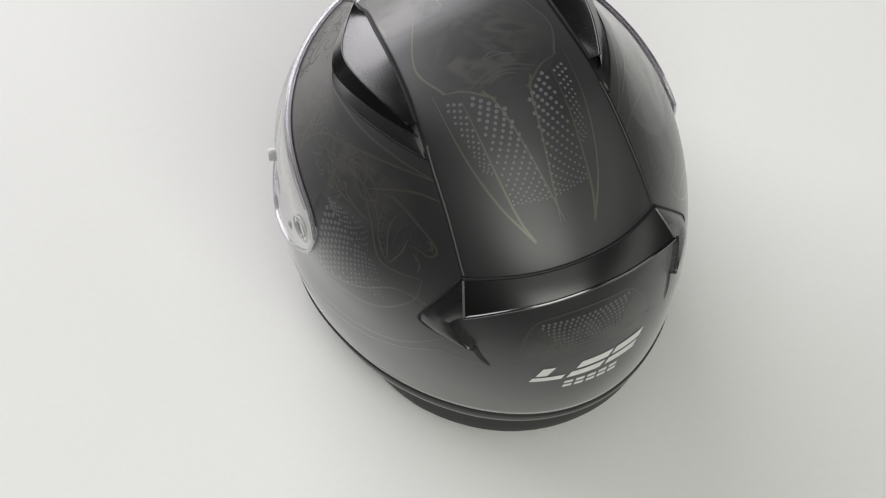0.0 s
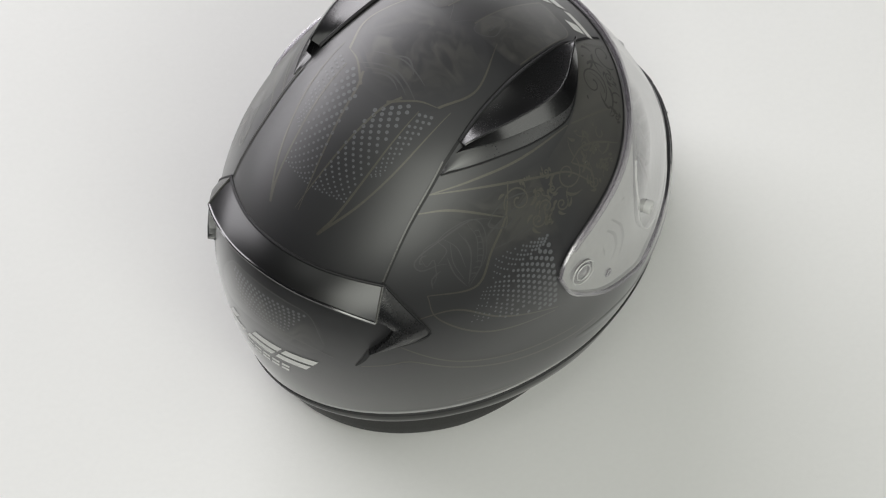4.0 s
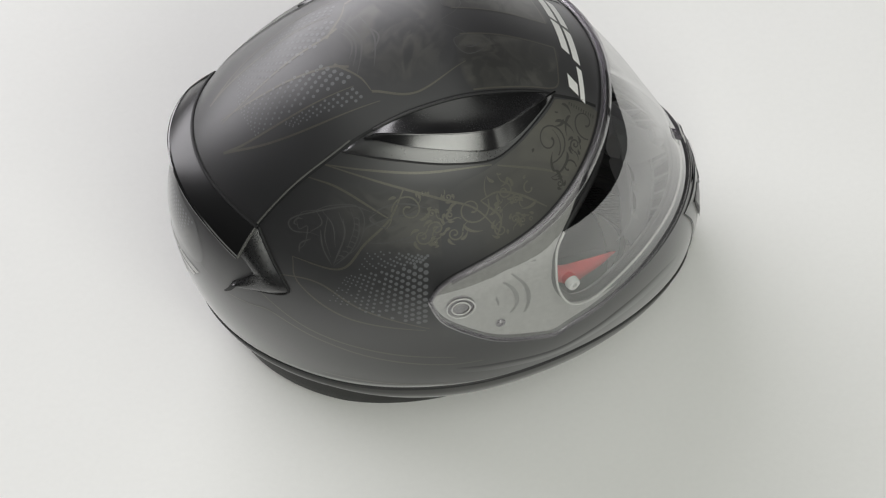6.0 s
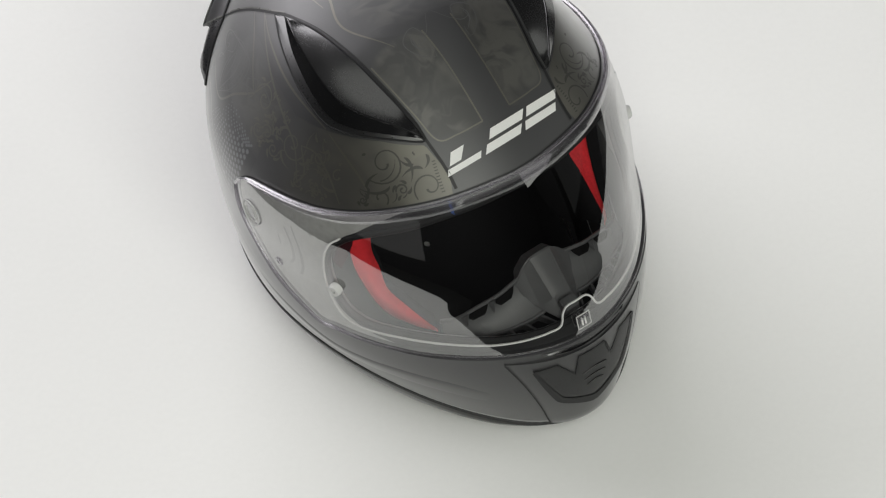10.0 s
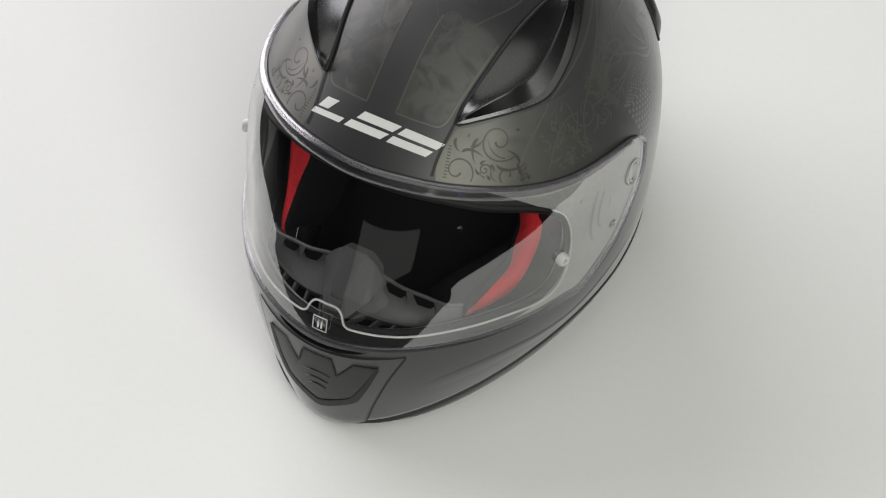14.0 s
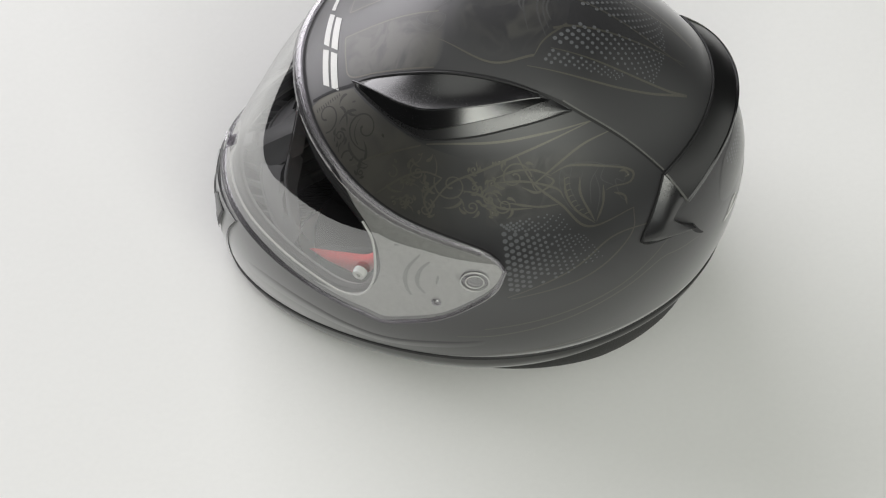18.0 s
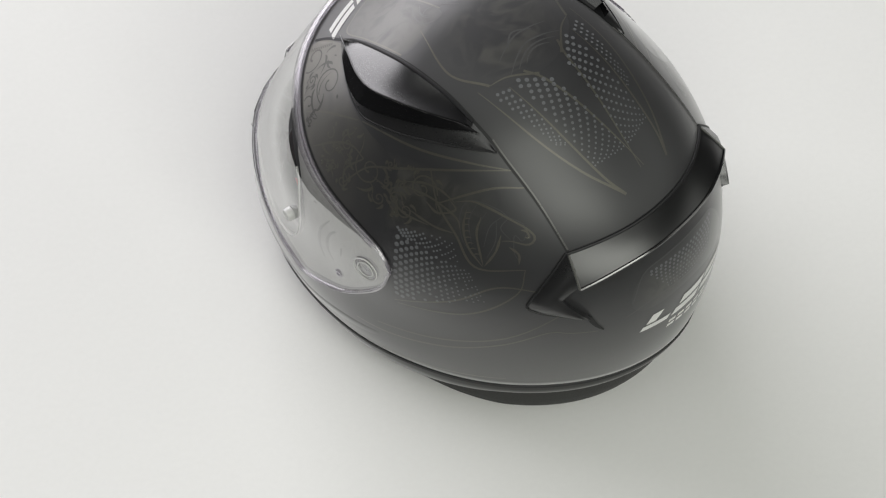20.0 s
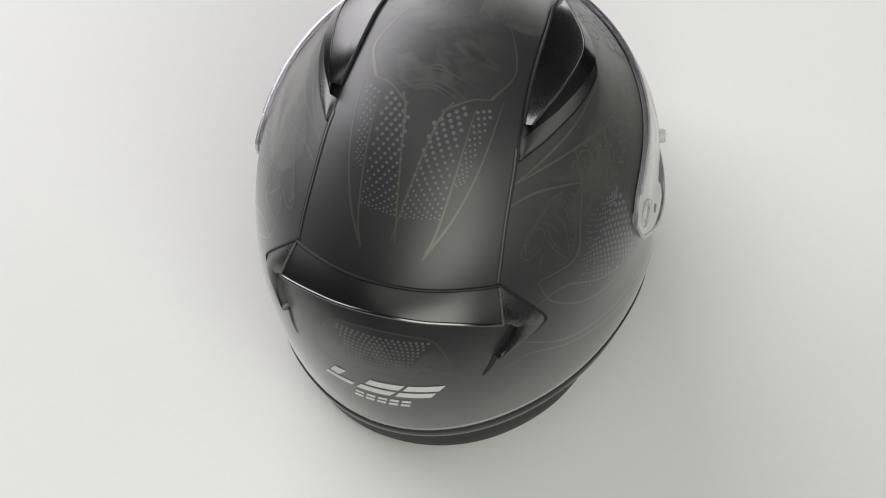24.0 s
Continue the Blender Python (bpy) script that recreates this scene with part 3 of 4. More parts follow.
for side in (1, -1):
    turn = (lambda p: p) if side > 0 else mirror
    skin("spoiler_tip", turn(CAP_OUT), turn(CAP_IN), 7, [0.0004, 0.0028, 0.0046, 0.0052, 0.0042], housing_mat, spoiler, "swept gloss black end of the spoiler", n=50, straight=True)
    tube("tip_joint", on(curve(way(*np.array(turn(CAP_OUT)).T), 40), np.full(40, 0.0004)), 0.0009, rubber, spoiler)
    bm = bmesh.new()
    tube_into(bm, on(bent(way(*np.array(turn([(152.9, 29.4), (153.9, 21.9)])).T), 10), np.linspace(0.0012, 0.0080, 10)), 0.0008, 6)
    part("tip_seam", bm, trim_mat, spoiler, "pale seam at the spoiler's end")
    # Dark strip on the unbroken shell paints the groove's shade.
    ribbon("rear_groove", turn([(155, 12), (156.2, 9.4), (157.3, 7.8), (158.2, 6.8)]), 0.0036, rubber, helmet, 0.0004, 14, (1, 0.8, 0.3), "dark strip painting a groove below the spoiler's end")

# chin
PANEL = [(19.4, -4.4), (15.5, -11.2), (12, -19.3), (10.2, -24.5), (9.0, -27.2)]
chin = skin("chin_panel", PANEL, mirror(PANEL), 24, [0.0006, 0.0014, 0.0016, 0.0016, 0.0014, 0.0006], lacquer, helmet, "raised matte black chin panel", n=24)
WING = [(13.4, -7.0), (8.3, -6.5), (4.5, -10.7), (3.4, -6.1)]
BOWL = [(13.4, -7.0), (10.9, -12.2), (8.2, -17.0), (7.2, -17.8), (0, -20.6)]
top_edge = WING + mirror(WING)[::-1]
low_edge = BOWL + mirror(BOWL)[::-1][1:]


def chin_insert():
    """A plate with a notched upper edge."""
    az = np.concatenate([np.linspace(13.4, 8.3, 8)[:-1], np.linspace(8.3, 4.5, 8)[:-1], np.linspace(4.5, 3.4, 5)[:-1], np.linspace(3.4, -3.4, 11)[:-1],
                         np.linspace(-3.4, -4.5, 5)[:-1], np.linspace(-4.5, -8.3, 8)[:-1], np.linspace(-8.3, -13.4, 8)])
    up = np.interp(-az, [-p[0] for p in top_edge], [p[1] for p in top_edge])
    lo = np.interp(-az, [-p[0] for p in low_edge], [p[1] for p in low_edge])
    t = np.linspace(0, 1, 9)
    e = up[None] + (lo - up)[None] * t[:, None]
    h = np.interp(t, [0, 0.12, 0.5, 0.9, 1], [0.0019, 0.0021, 0.0022, 0.0022, 0.0020])
    bm = bmesh.new()
    slab(bm, way(np.broadcast_to(az, e.shape), e), np.broadcast_to(h[:, None], e.shape).copy(), 0.0)
    return part("chin_vent", bm, satin, chin, "shield-shaped chin vent plate")


chin_vent = chin_insert()
# Black ribbons over the plate's borders paint the shade of gap and groove.
bm = bmesh.new()
ribbon_into(bm, None, 0.0052, 0.0026, dirs=bent(way(*np.array(low_edge).T), 60), taper=(0.35, 0.7, 1.0, 1.15, 1.0, 0.7, 0.35))
part("vent_gap", bm, rubber, chin, "black ribbon painting the gap under the chin vent plate")
bm = bmesh.new()
ribbon_into(bm, None, 0.0010, 0.0026, dirs=bent(way(*np.array(top_edge).T), 80))
part("vent_groove", bm, rubber, chin, "fine dark line painting the groove above the chin vent plate")
for k, (az, el) in enumerate(((3.0, -11.6), (2.6, -13.6), (2.0, -15.4))):
    bm = bmesh.new()
    tube_into(bm, on(way(np.linspace(az, -az, 14), el + 0.7 * np.cos(np.linspace(-1.5, 1.5, 14))), np.full(14, 0.0022)), 0.0007, 6)
    part("chin_rib", bm, gloss, chin_vent, "small raised rib")
for side in (1, -1):
    turn = (lambda p: p) if side > 0 else mirror
    ribbon("panel_joint", turn(PANEL), 0.0008, rubber, chin, 0.0012, 24)
    # pressed crease along the jaw
    dd, hh = between(turn([(99, -11.6), (83, -14), (67, -16.8), (55, -15.5), (44, -13.3), (32, -12.6), (22, -14.5)]),
                     turn([(99, -15.4), (83, -18.4), (67, -21.4), (55, -20.6), (44, -19.2), (32, -19), (21, -20)]), 9, [-0.0002, 0.0007, 0.0008, 0.0006, 0.0004, 0.0002, -0.0002], 60)
    bm = bmesh.new()
    weave(bm, on(dd, 0.8 * hh * np.sin(np.linspace(0, np.pi, 60))[None] ** 0.5 - 0.0001))
    part("jaw_crease", bm, lacquer, helmet, "pressed crease along the jaw")

plate_rib = material("darker_grey_rib", (0.22, 0.22, 0.215), 0.45, grain=0.1)
# visor details: sealing ridge with a step round the catch, and the catch itself
half = [(61.6, 28.2), (65.2, 24.5), (66.6, 18), (66, 9), (62.5, 0.8), (56, -2.3), (44, -1.2), (30, 0.0), (19, 0.6), (9, 1.4), (5.4, 2.0), (4.2, 4.6), (2.8, 6.0), (0, 6.1)]
ridge = curve(way(*np.array(half + mirror(half)[::-1][1:]).T), 220)
ra = np.degrees(np.arctan2(ridge[:, 0], ridge[:, 1]))
re = np.degrees(np.arcsin(ridge[:, 2] / np.linalg.norm(ridge, axis=1)))
# The ridge's bright line is put into its pale colour.
bm = bmesh.new()
tube_into(bm, on(ridge, visor_lift(ra, re) - 0.0006), 0.0008, 6)
part("sealing_ridge", bm, pin_mat, visor, "moulded ridge inside the visor, its bright line put into pale colour")
bm = bmesh.new()
c = on(way(0.2, 1.7), np.array(-0.0030))
bmesh.ops.create_cube(bm, size=1, matrix=Matrix.Translation(c) @ Euler((-0.35, 0, 0)).to_matrix().to_4x4() @ Matrix.Diagonal((0.0085, 0.003, 0.0095, 1)))
bmesh.ops.bevel(bm, geom=bm.edges[:], offset=0.0008, segments=2, affect="EDGES")
part("catch_button", bm, edge_mat, visor, "small clear catch button")
for dx in (-1, 1):
    bm = bmesh.new()
    tube_into(bm, on(way(np.full(6, 0.2 + 0.42 * dx), np.linspace(0.6, 2.5, 6)), np.full(6, -0.0008)), 0.0006, 5)
    part("catch_mark", bm, pale, visor, "pale bar on the catch button")
q = [(-1.5, 0.0), (1.9, 0.0), (1.9, 3.4), (-1.5, 3.4), (-1.5, 0.0)]
bm = bmesh.new()
tube_into(bm, on(bent(way(*np.array(q).T), 33), np.full(33, -0.0006)), 0.00035, 5)
part("catch_frame", bm, pin_mat, visor, "bright edge of the catch button")
skin("visor_lug", [(14, -2.4), (0, -2.2), (-14, -2.4)], [(9, -3.4), (0, -4.3), (-9, -3.4)], 4, [-0.003, 0.0006, 0.0010], gloss, visor, "dark gloss lug under the visor's edge", base=-0.005, n=24)
for side in (1, -1):
    turn = (lambda p: p) if side > 0 else mirror
    # Pale plate: its tone puts the visor's milky reflection into colour.
    pz = np.concatenate([np.linspace(67.6, 96, 30), 96 + 7.6 * np.sin(np.linspace(0.1, np.pi / 2, 8))])
    pl, ph = visor_low(pz) + 0.9, visor_top(pz) - 0.9
    pe = pl[None] + (ph - pl)[None] * np.linspace(0, 1, 12)[:, None]
    pz2 = np.broadcast_to(pz, pe.shape)
    bm = bmesh.new()
    weave(bm, on(way(side * pz2, pe), visor_lift(pz2, pe) - 0.0028))
    fz = np.linspace(42, 67.6, 24)
    pl, ph = np.minimum(port_top(fz) + 1.0, visor_top(fz) - 1.2), visor_top(fz) - 0.9
    pl = ph - (ph - pl) * np.clip((fz - 42) / 16, 0.02, 1)
    pe = pl[None] + (ph - pl)[None] * np.linspace(0, 1, 8)[:, None]
    fz2 = np.broadcast_to(fz, pe.shape)
    weave(bm, on(way(side * fz2, pe), visor_lift(fz2, pe) - 0.0028))
    fz = np.linspace(46, 67.6, 24)
    pl, ph = visor_low(fz) + 0.9, np.maximum(np.minimum(port_low(fz) - 0.8, 13.4), visor_low(fz) + 1.2)
    ph = pl + (ph - pl) * np.clip((fz - 46) / 12, 0.02, 1)
    pe = pl[None] + (ph - pl)[None] * np.linspace(0, 1, 8)[:, None]
    fz2 = np.broadcast_to(fz, pe.shape)
    weave(bm, on(way(side * fz2, pe), visor_lift(fz2, pe) - 0.0028))
    part("visor_pale_backing", bm, plate_mat, helmet, "pale plate of the visor mechanism, its tone imitating a milky reflection")
    for pts in ([(84, 22), (80, 17), (79, 10), (83, 4)], [(80, 23), (76, 16), (75.5, 8), (79, 0)], [(88, 8), (85, 12), (86, 18)], [(72, 24), (78, 26), (84, 25)]):
        ribbon("pivot_rib", turn(pts), 0.003, plate_rib, helmet, -0.0031, 20, (0.4, 1, 0.4), "grey rib of the visor mechanism")


# ---- inside ----
def build_liner():
    az = np.concatenate([np.linspace(0, 180, 73), np.linspace(-177.5, -2.5, 71)])
    low = np.interp(np.abs(az), [0, 50, 62, 72, 180], [41.5, 36, 31, -14, -14])
    split = low + 1.0 + np.interp(np.abs(az), [72, 82, 150, 166, 180], [0, 35, 34, 2, 0])
    for name, below, above, n, mat, label in (("neck_lining", low, split, 6, lining_mat, "dark maroon fabric lining round the neck"),
                                              ("liner", split, np.full(az.shape, 89.97), 26, fabric, "black fabric liner")):
        e = below[None] + (above - below)[None] * np.linspace(0, 1, n)[:, None]
        h = np.full(e.shape, -0.028)
        if name == "neck_lining":
            h[0] = np.where(np.abs(az) < 66, -0.007, -0.02)
        bm = bmesh.new()
        weave(bm, on(way(np.broadcast_to(az, e.shape), e), h), True)
        part(name, bm, mat, helmet, label)


def loft(name, edges, side, rows, mat, parent, label=""):
    """A smooth surface through several curves of places, mirrored to either side."""
    c = np.array([curve(e, 60) for e in edges])
    c[..., 0] *= side
    t = np.linspace(0, 1, rows * (len(edges) - 1) + 1)
    k = np.linspace(0, 1, len(edges))
    g = np.stack([np.stack([np.stack([np.interp(t, k, c[:, j, a]) for a in range(3)], 1) for j in range(60)], 1)])[0]
    if len(edges) == 3:
        for i, u in enumerate(t):
            g[i] = c[0] * (1 - u) ** 2 + 2 * u * (1 - u) * (2 * c[1] - (c[0] + c[2]) / 2) + c[2] * u * u
    bm = bmesh.new()
    weave(bm, g)
    return part(name, bm, mat, parent, label)


build_liner()
# Added black sheet hides the lit paper below the neck opening.
floor_ring = np.linspace(0, 2 * np.pi, 48, endpoint=False)
bm = bmesh.new()
weave(bm, np.stack([np.stack([0.085 * s * np.sin(floor_ring), -0.02 + 0.115 * s * np.cos(floor_ring), np.full(48, z)], 1) for s, z in ((1.0, 0.010), (0.7, 0.006), (0.35, 0.005), (0.02, 0.005))]), True)
part("neck_cover", bm, fabric, helmet, "black sheet added across the neck opening, keeps the inside dark")


def mm(points):
    return [(x / 1000, y / 1000, z / 1000) for x, y, z in points]


# half of the chin guard: lip, foot of the slots, lower edge, its underside, and the ledge along the gasket
G_LIP = mm([(12, 103, 107), (19, 103, 105), (33, 103.5, 102), (47, 100.5, 98), (60, 97, 93.5), (68, 90, 90)])
G_MID = mm([(14, 111, 96), (22, 110, 95), (36, 108, 91.5), (48, 105, 88.5), (60, 101, 86), (69, 93, 84)])
G_LOW = mm([(12, 123, 88.5), (24, 121.5, 86.5), (38, 117, 83.5), (50, 111, 81), (61, 104, 80), (70, 95, 79)])
G_UNDER = mm([(12, 121, 80), (24, 119.5, 78), (38, 115, 76), (50, 109, 74), (61, 102, 73), (69, 94, 73)])
G_LEDGE = mm([(4, 139, 83), (22, 136, 82), (38, 128, 80), (52, 118, 78), (63, 106, 77), (71, 96, 76)])
G_BACK = mm([(12, 96, 96), (19, 96, 94), (33, 97, 90), (47, 94, 86), (59, 91, 82), (66, 85, 80)])
guard = tagged(new("breath_guard"), "dark grey moulded chin guard inside the eye port")
guard.parent = helmet


def guard_at(u, v, up=0.0):
    """A place on the guard's wing: u along it, v from the lip over the slots' foot to the lower edge; up lifts it out of the face."""
    lip, mid, low = (curve(e, 61)[int(round(u * 60))] for e in (G_LIP, G_MID, G_LOW))
    p = lip * (1 - v * 2) + mid * v * 2 if v < 0.5 else mid * (2 - v * 2) + low * (v * 2 - 1)
    return p + np.array([0, 0.5, 0.85]) * up


for side in (1, -1):
    turn = (lambda p: p) if side > 0 else mirror
    flip = np.array([side, 1.0, 1.0])
    loft("guard_wing", [G_LIP, G_MID, G_LOW], side, 8, guard_mat, guard, "curved wing of the chin guard")
    loft("guard_edge", [G_LOW, G_UNDER], side, 2, guard_mat, guard, "lower edge of the chin guard")
    # The lower slot's floor is coloured black in place of shade.
    loft("guard_floor", [G_UNDER, G_LEDGE], side, 3, slot_mat, guard, "floor of the slot below the chin guard, black in place of shade")
    loft("guard_back", [G_LIP, G_BACK], side, 3, guard_mat, guard, "back of the chin guard")
    tube("guard_lip", curve(G_LIP, 50) * flip, 0.0013, guard_mat, guard, label="rounded lip of the chin guard")
    tube("edge_bead", curve(G_LOW, 50) * flip, 0.0010, guard_mat, guard, label="rounded lower edge of the chin guard")
    # Black patches laid on the wing paint the slots' shade.
    for u0, u1 in ((0.17, 0.405), (0.49, 0.72)):
        bm = bmesh.new()
        weave(bm, np.array([[guard_at(u, v, 0.0012) * flip for u in np.linspace(u0 + w, u1 - w, 8)] for v, w in ((0.07, 0.0), (0.2, 0.01), (0.34, 0.05))]))
        part("guard_slot_shade", bm, slot_mat, guard, "black patch on the chin guard painting a slot's shade")
    for u in (0.44, 0.75):
        bm = bmesh.new()
        va, vb, vc, vd = (bm.verts.new(q * flip) for q in (guard_at(u - 0.045, 0.06, 0.0012), guard_at(u + 0.045, 0.06, 0.0012), guard_at(u - 0.015, 0.48, 0.0012), guard_at(u, 0.10, 0.0058)))
        for f in ((va, vb, vd), (vb, vc, vd), (vc, va, vd)):
            bm.faces.new(f)
        part("guard_tooth", bm, guard_mat, guard, "pointed tooth between the slots", smooth=False)
    low_line, ledge_line = curve(G_UNDER, 61), curve(G_LEDGE, 61)
    for k in (3, 13, 23, 33, 43, 52):
        bm = bmesh.new()
        a, b, wide = low_line[k] * flip, ledge_line[k] * flip, np.array([0.0008, 0, 0])
        top_a, top_b = a + np.array([0, 0.001, 0.0068]), b + np.array([0, -0.001, 0.0030])
        v = [[bm.verts.new(q + w) for q in (a, b, top_b, top_a)] for w in (-wide, wide)]
        for i in range(4):
            bm.faces.new((v[0][i], v[0][(i + 1) % 4], v[1][(i + 1) % 4], v[1][i]))
        bm.faces.new(v[0])
        bm.faces.new(v[1])
        part("slot_rib", bm, guard_mat, guard, "thin rib across the lower slot", smooth=False)
    trim = [(0.0915, 0.024, 0.150), (0.0915, 0.0265, 0.134), (0.0912, 0.0288, 0.1187), (0.0905, 0.0323, 0.1032), (0.0879, 0.0388, 0.0886), (0.0844, 0.047, 0.076), (0.0783, 0.0592, 0.0686), (0.0665, 0.0805, 0.0725)]
    edge = [(0.081, 0.025, 0.148), (0.0815, 0.0285, 0.128), (0.0813, 0.0323, 0.1085), (0.0803, 0.0361, 0.0943), (0.0785, 0.0445, 0.0845), (0.0746, 0.0594, 0.0807), (0.0692, 0.0765, 0.0770), (0.066, 0.0815, 0.0735)]
    edge = [(x - (0.006 if k < 4 else 0.0035) * math.sin(math.pi * min(1, (k + 1.6) / 7.6)) - (0.006 if k < 2 else 0.0), y + 0.001 - (0.010, 0.008, 0.004, 0.001, 0, 0, 0, 0)[k], z) for k, (x, y, z) in enumerate(edge)]
    deep = [(0.070, -0.030, 0.150), (0.068, -0.026, 0.130), (0.066, -0.022, 0.108), (0.065, -0.012, 0.080), (0.064, 0.004, 0.060), (0.062, 0.022, 0.048), (0.060, 0.045, 0.050), (0.060, 0.066, 0.062)]
    pad = loft("cheek_pad", [edge, [(x - 0.006, y - 0.012, z - 0.002) for x, y, z in edge], deep], side, 6, fabric, helmet, "black fabric cheek pad")
    mid = [((x0 + x1) / 2 + 0.001, (y0 + y1) / 2 + 0.004, (z0 + z1) / 2 + 0.001) for (x0, y0, z0), (x1, y1, z1) in zip(trim, edge)]
    loft("cheek_trim", [trim, mid, edge], side, 5, red_mesh, pad, "red mesh edge of the cheek pad")
    outer = [(x + 0.012, y - 0.004, z - 0.004) for x, y, z in trim]
    loft("pad_side", [trim, outer], side, 3, fabric, pad, "black fabric beside the red edge")
# faceted nose hump between the wings
N = mm([(7, 101.5, 116.5), (13.5, 102.5, 112.5), (21, 104.5, 104), (18, 113, 92), (13.5, 119.5, 91.5), (6, 124, 98.5), (7.5, 133, 88), (8, 94, 112), (15, 95, 104)])
bm = bmesh.new()
V = [[bm.verts.new((sgn * x, y, z)) for x, y, z in N] for sgn in (1, -1)]
for v in V:
    for f in ((0, 1, 4, 5), (1, 2, 3, 4), (4, 3, 6), (5, 4, 6), (0, 7, 8, 1), (1, 8, 2)):
        bm.faces.new([v[i] for i in f])
for i, j in ((0, 5), (5, 6), (7, 0)):
    bm.faces.new((V[0][i], V[0][j], V[1][j], V[1][i]))
bmesh.ops.recalc_face_normals(bm, faces=bm.faces)
bmesh.ops.bevel(bm, geom=[e for e in bm.edges if len(e.link_faces) == 2], offset=0.0007, segments=2, affect="EDGES")
part("nose_hump", bm, guard_mat, guard, "faceted dark grey nose hump")
bm = bmesh.new()
bmesh.ops.create_cube(bm, size=1, matrix=Matrix.Translation((0.0, 0.1305, 0.0945)) @ Euler((-0.5, 0, 0)).to_matrix().to_4x4() @ Matrix.Diagonal((0.011, 0.008, 0.008, 1)))
bmesh.ops.bevel(bm, geom=bm.edges[:], offset=0.0008, segments=2, affect="EDGES")
part("guard_block", bm, guard_mat, guard, "small dark block at the foot of the nose hump", smooth=False)

# ---- prints on the shell ----
def frame_quad(bl, tl, br, tr):
    """Directions from the hub over a printed field; u from bl to br, v upward."""
    bl, tl, br, tr = (np.array(p, float) - HUB for p in (bl, tl, br, tr))
    return lambda u, v: (bl * (1 - u) + br * u) * (1 - v) + (tl * (1 - u) + tr * u) * v


def block(name, field, quad, mat, parent, h=0.0003, label="", n=14):
    """A flat printed shape: a four-cornered piece of the field."""
    (u0, v0), (u1, v1), (u2, v2), (u3, v3) = quad
    s, t = np.linspace(0, 1, n), np.linspace(0, 1, 4)
    d = np.stack([[field((u0 * (1 - a) + u1 * a) * (1 - b) + (u3 * (1 - a) + u2 * a) * b, (v0 * (1 - a) + v1 * a) * (1 - b) + (v3 * (1 - a) + v2 * a) * b) for a in s] for b in t])
    bm = bmesh.new()
    weave(bm, on(d, np.full(d.shape[:2], h)))
    return part(name, bm, mat, parent, label)


# emblem of slanted pale bars in two rows
EMBLEM = [((0, 0), (0.27, 0), (0.285, 0.30), (0.012, 0.30)), ((0.03, 0.42), (0.125, 0.42), (0.17, 1), (0.06, 1)),
          ((0.31, 0), (0.60, 0), (0.63, 0.40), (0.335, 0.40)), ((0.36, 0.56), (0.64, 0.56), (0.67, 1), (0.385, 1)),
          ((0.645, 0), (0.945, 0), (0.965, 0.40), (0.66, 0.40)), ((0.675, 0.56), (0.975, 0.56), (1.0, 1), (0.70, 1))]
front_field = frame_quad((0.0445, 0.0725, 0.1955), (0.041, 0.0635, 0.2035), (-0.041, 0.0725, 0.1972), (-0.0445, 0.0628, 0.2032))
rear_field = frame_quad((-0.038, -0.173, 0.0935), (-0.034, -0.175, 0.1065), (0.034, -0.176, 0.0945), (0.039, -0.174, 0.1065))
front_emblem = block("front_emblem", front_field, EMBLEM[0], pale, shell, 0.0003, "pale grey slanted bars printed on the brow")
for q in EMBLEM[1:]:
    block("emblem_bar", front_field, q, pale, front_emblem)
rear_emblem = block("rear_emblem", rear_field, EMBLEM[0], pale, shell, 0.0003, "pale grey slanted bars printed on the back")
for q in EMBLEM[1:]:
    block("emblem_bar", rear_field, q, pale, rear_emblem)
word_field = frame_quad((-0.0185, -0.178, 0.0825), (-0.0175, -0.179, 0.0905), (0.0175, -0.178, 0.0825), (0.0185, -0.179, 0.0905))
for k in range(5):
    u = k * 0.205
    block("word_bar", word_field, ((u, 0.1), (u + 0.155, 0.1), (u + 0.165, 0.42), (u + 0.008, 0.42)), pale, rear_emblem)
    block("word_bar", word_field, ((u + 0.012, 0.62), (u + 0.168, 0.62), (u + 0.175, 0.95), (u + 0.02, 0.95)), pale, rear_emblem)


def dots(name, corners, rows, cols, big, small, mat, label, jitter=0.0, fade=0.0, squeeze=1.1):
    """A halftone field in staggered rows: dots shrink from the first edge to the last."""
    w = way(*np.array(corners, float).T)
    rnd = random.Random(rows * 100 + cols)
    bm = bmesh.new()
    for i in range(rows):
        v = 1 - (1 - i / (rows - 1)) ** squeeze
        for j in range(cols):
            u = (j + (0.5 if i % 2 else 0)) / (cols - 0.5)
            if rnd.random() < fade * v:
                continue
            d = (w[0] * (1 - u) + w[1] * u) * (1 - v) + (w[3] * (1 - u) + w[2] * u) * v
            d = d / np.linalg.norm(d)
            r = (big + (small - big) * v) * (1 + jitter * (rnd.random() - 0.5))
            c = on(d)
            t1 = np.cross(d, [0.0, 0.3, 1.0])
            t1 /= np.linalg.norm(t1)
            t2 = np.cross(d, t1)
            k = np.arange(10) * np.pi / 5
            bm.faces.new([bm.verts.new(q) for q in on(c + r * (np.cos(k)[:, None] * t1 + np.sin(k)[:, None] * t2) - HUB, np.full(10, 0.00012))])
    return part(name, bm, mat, shell, label)


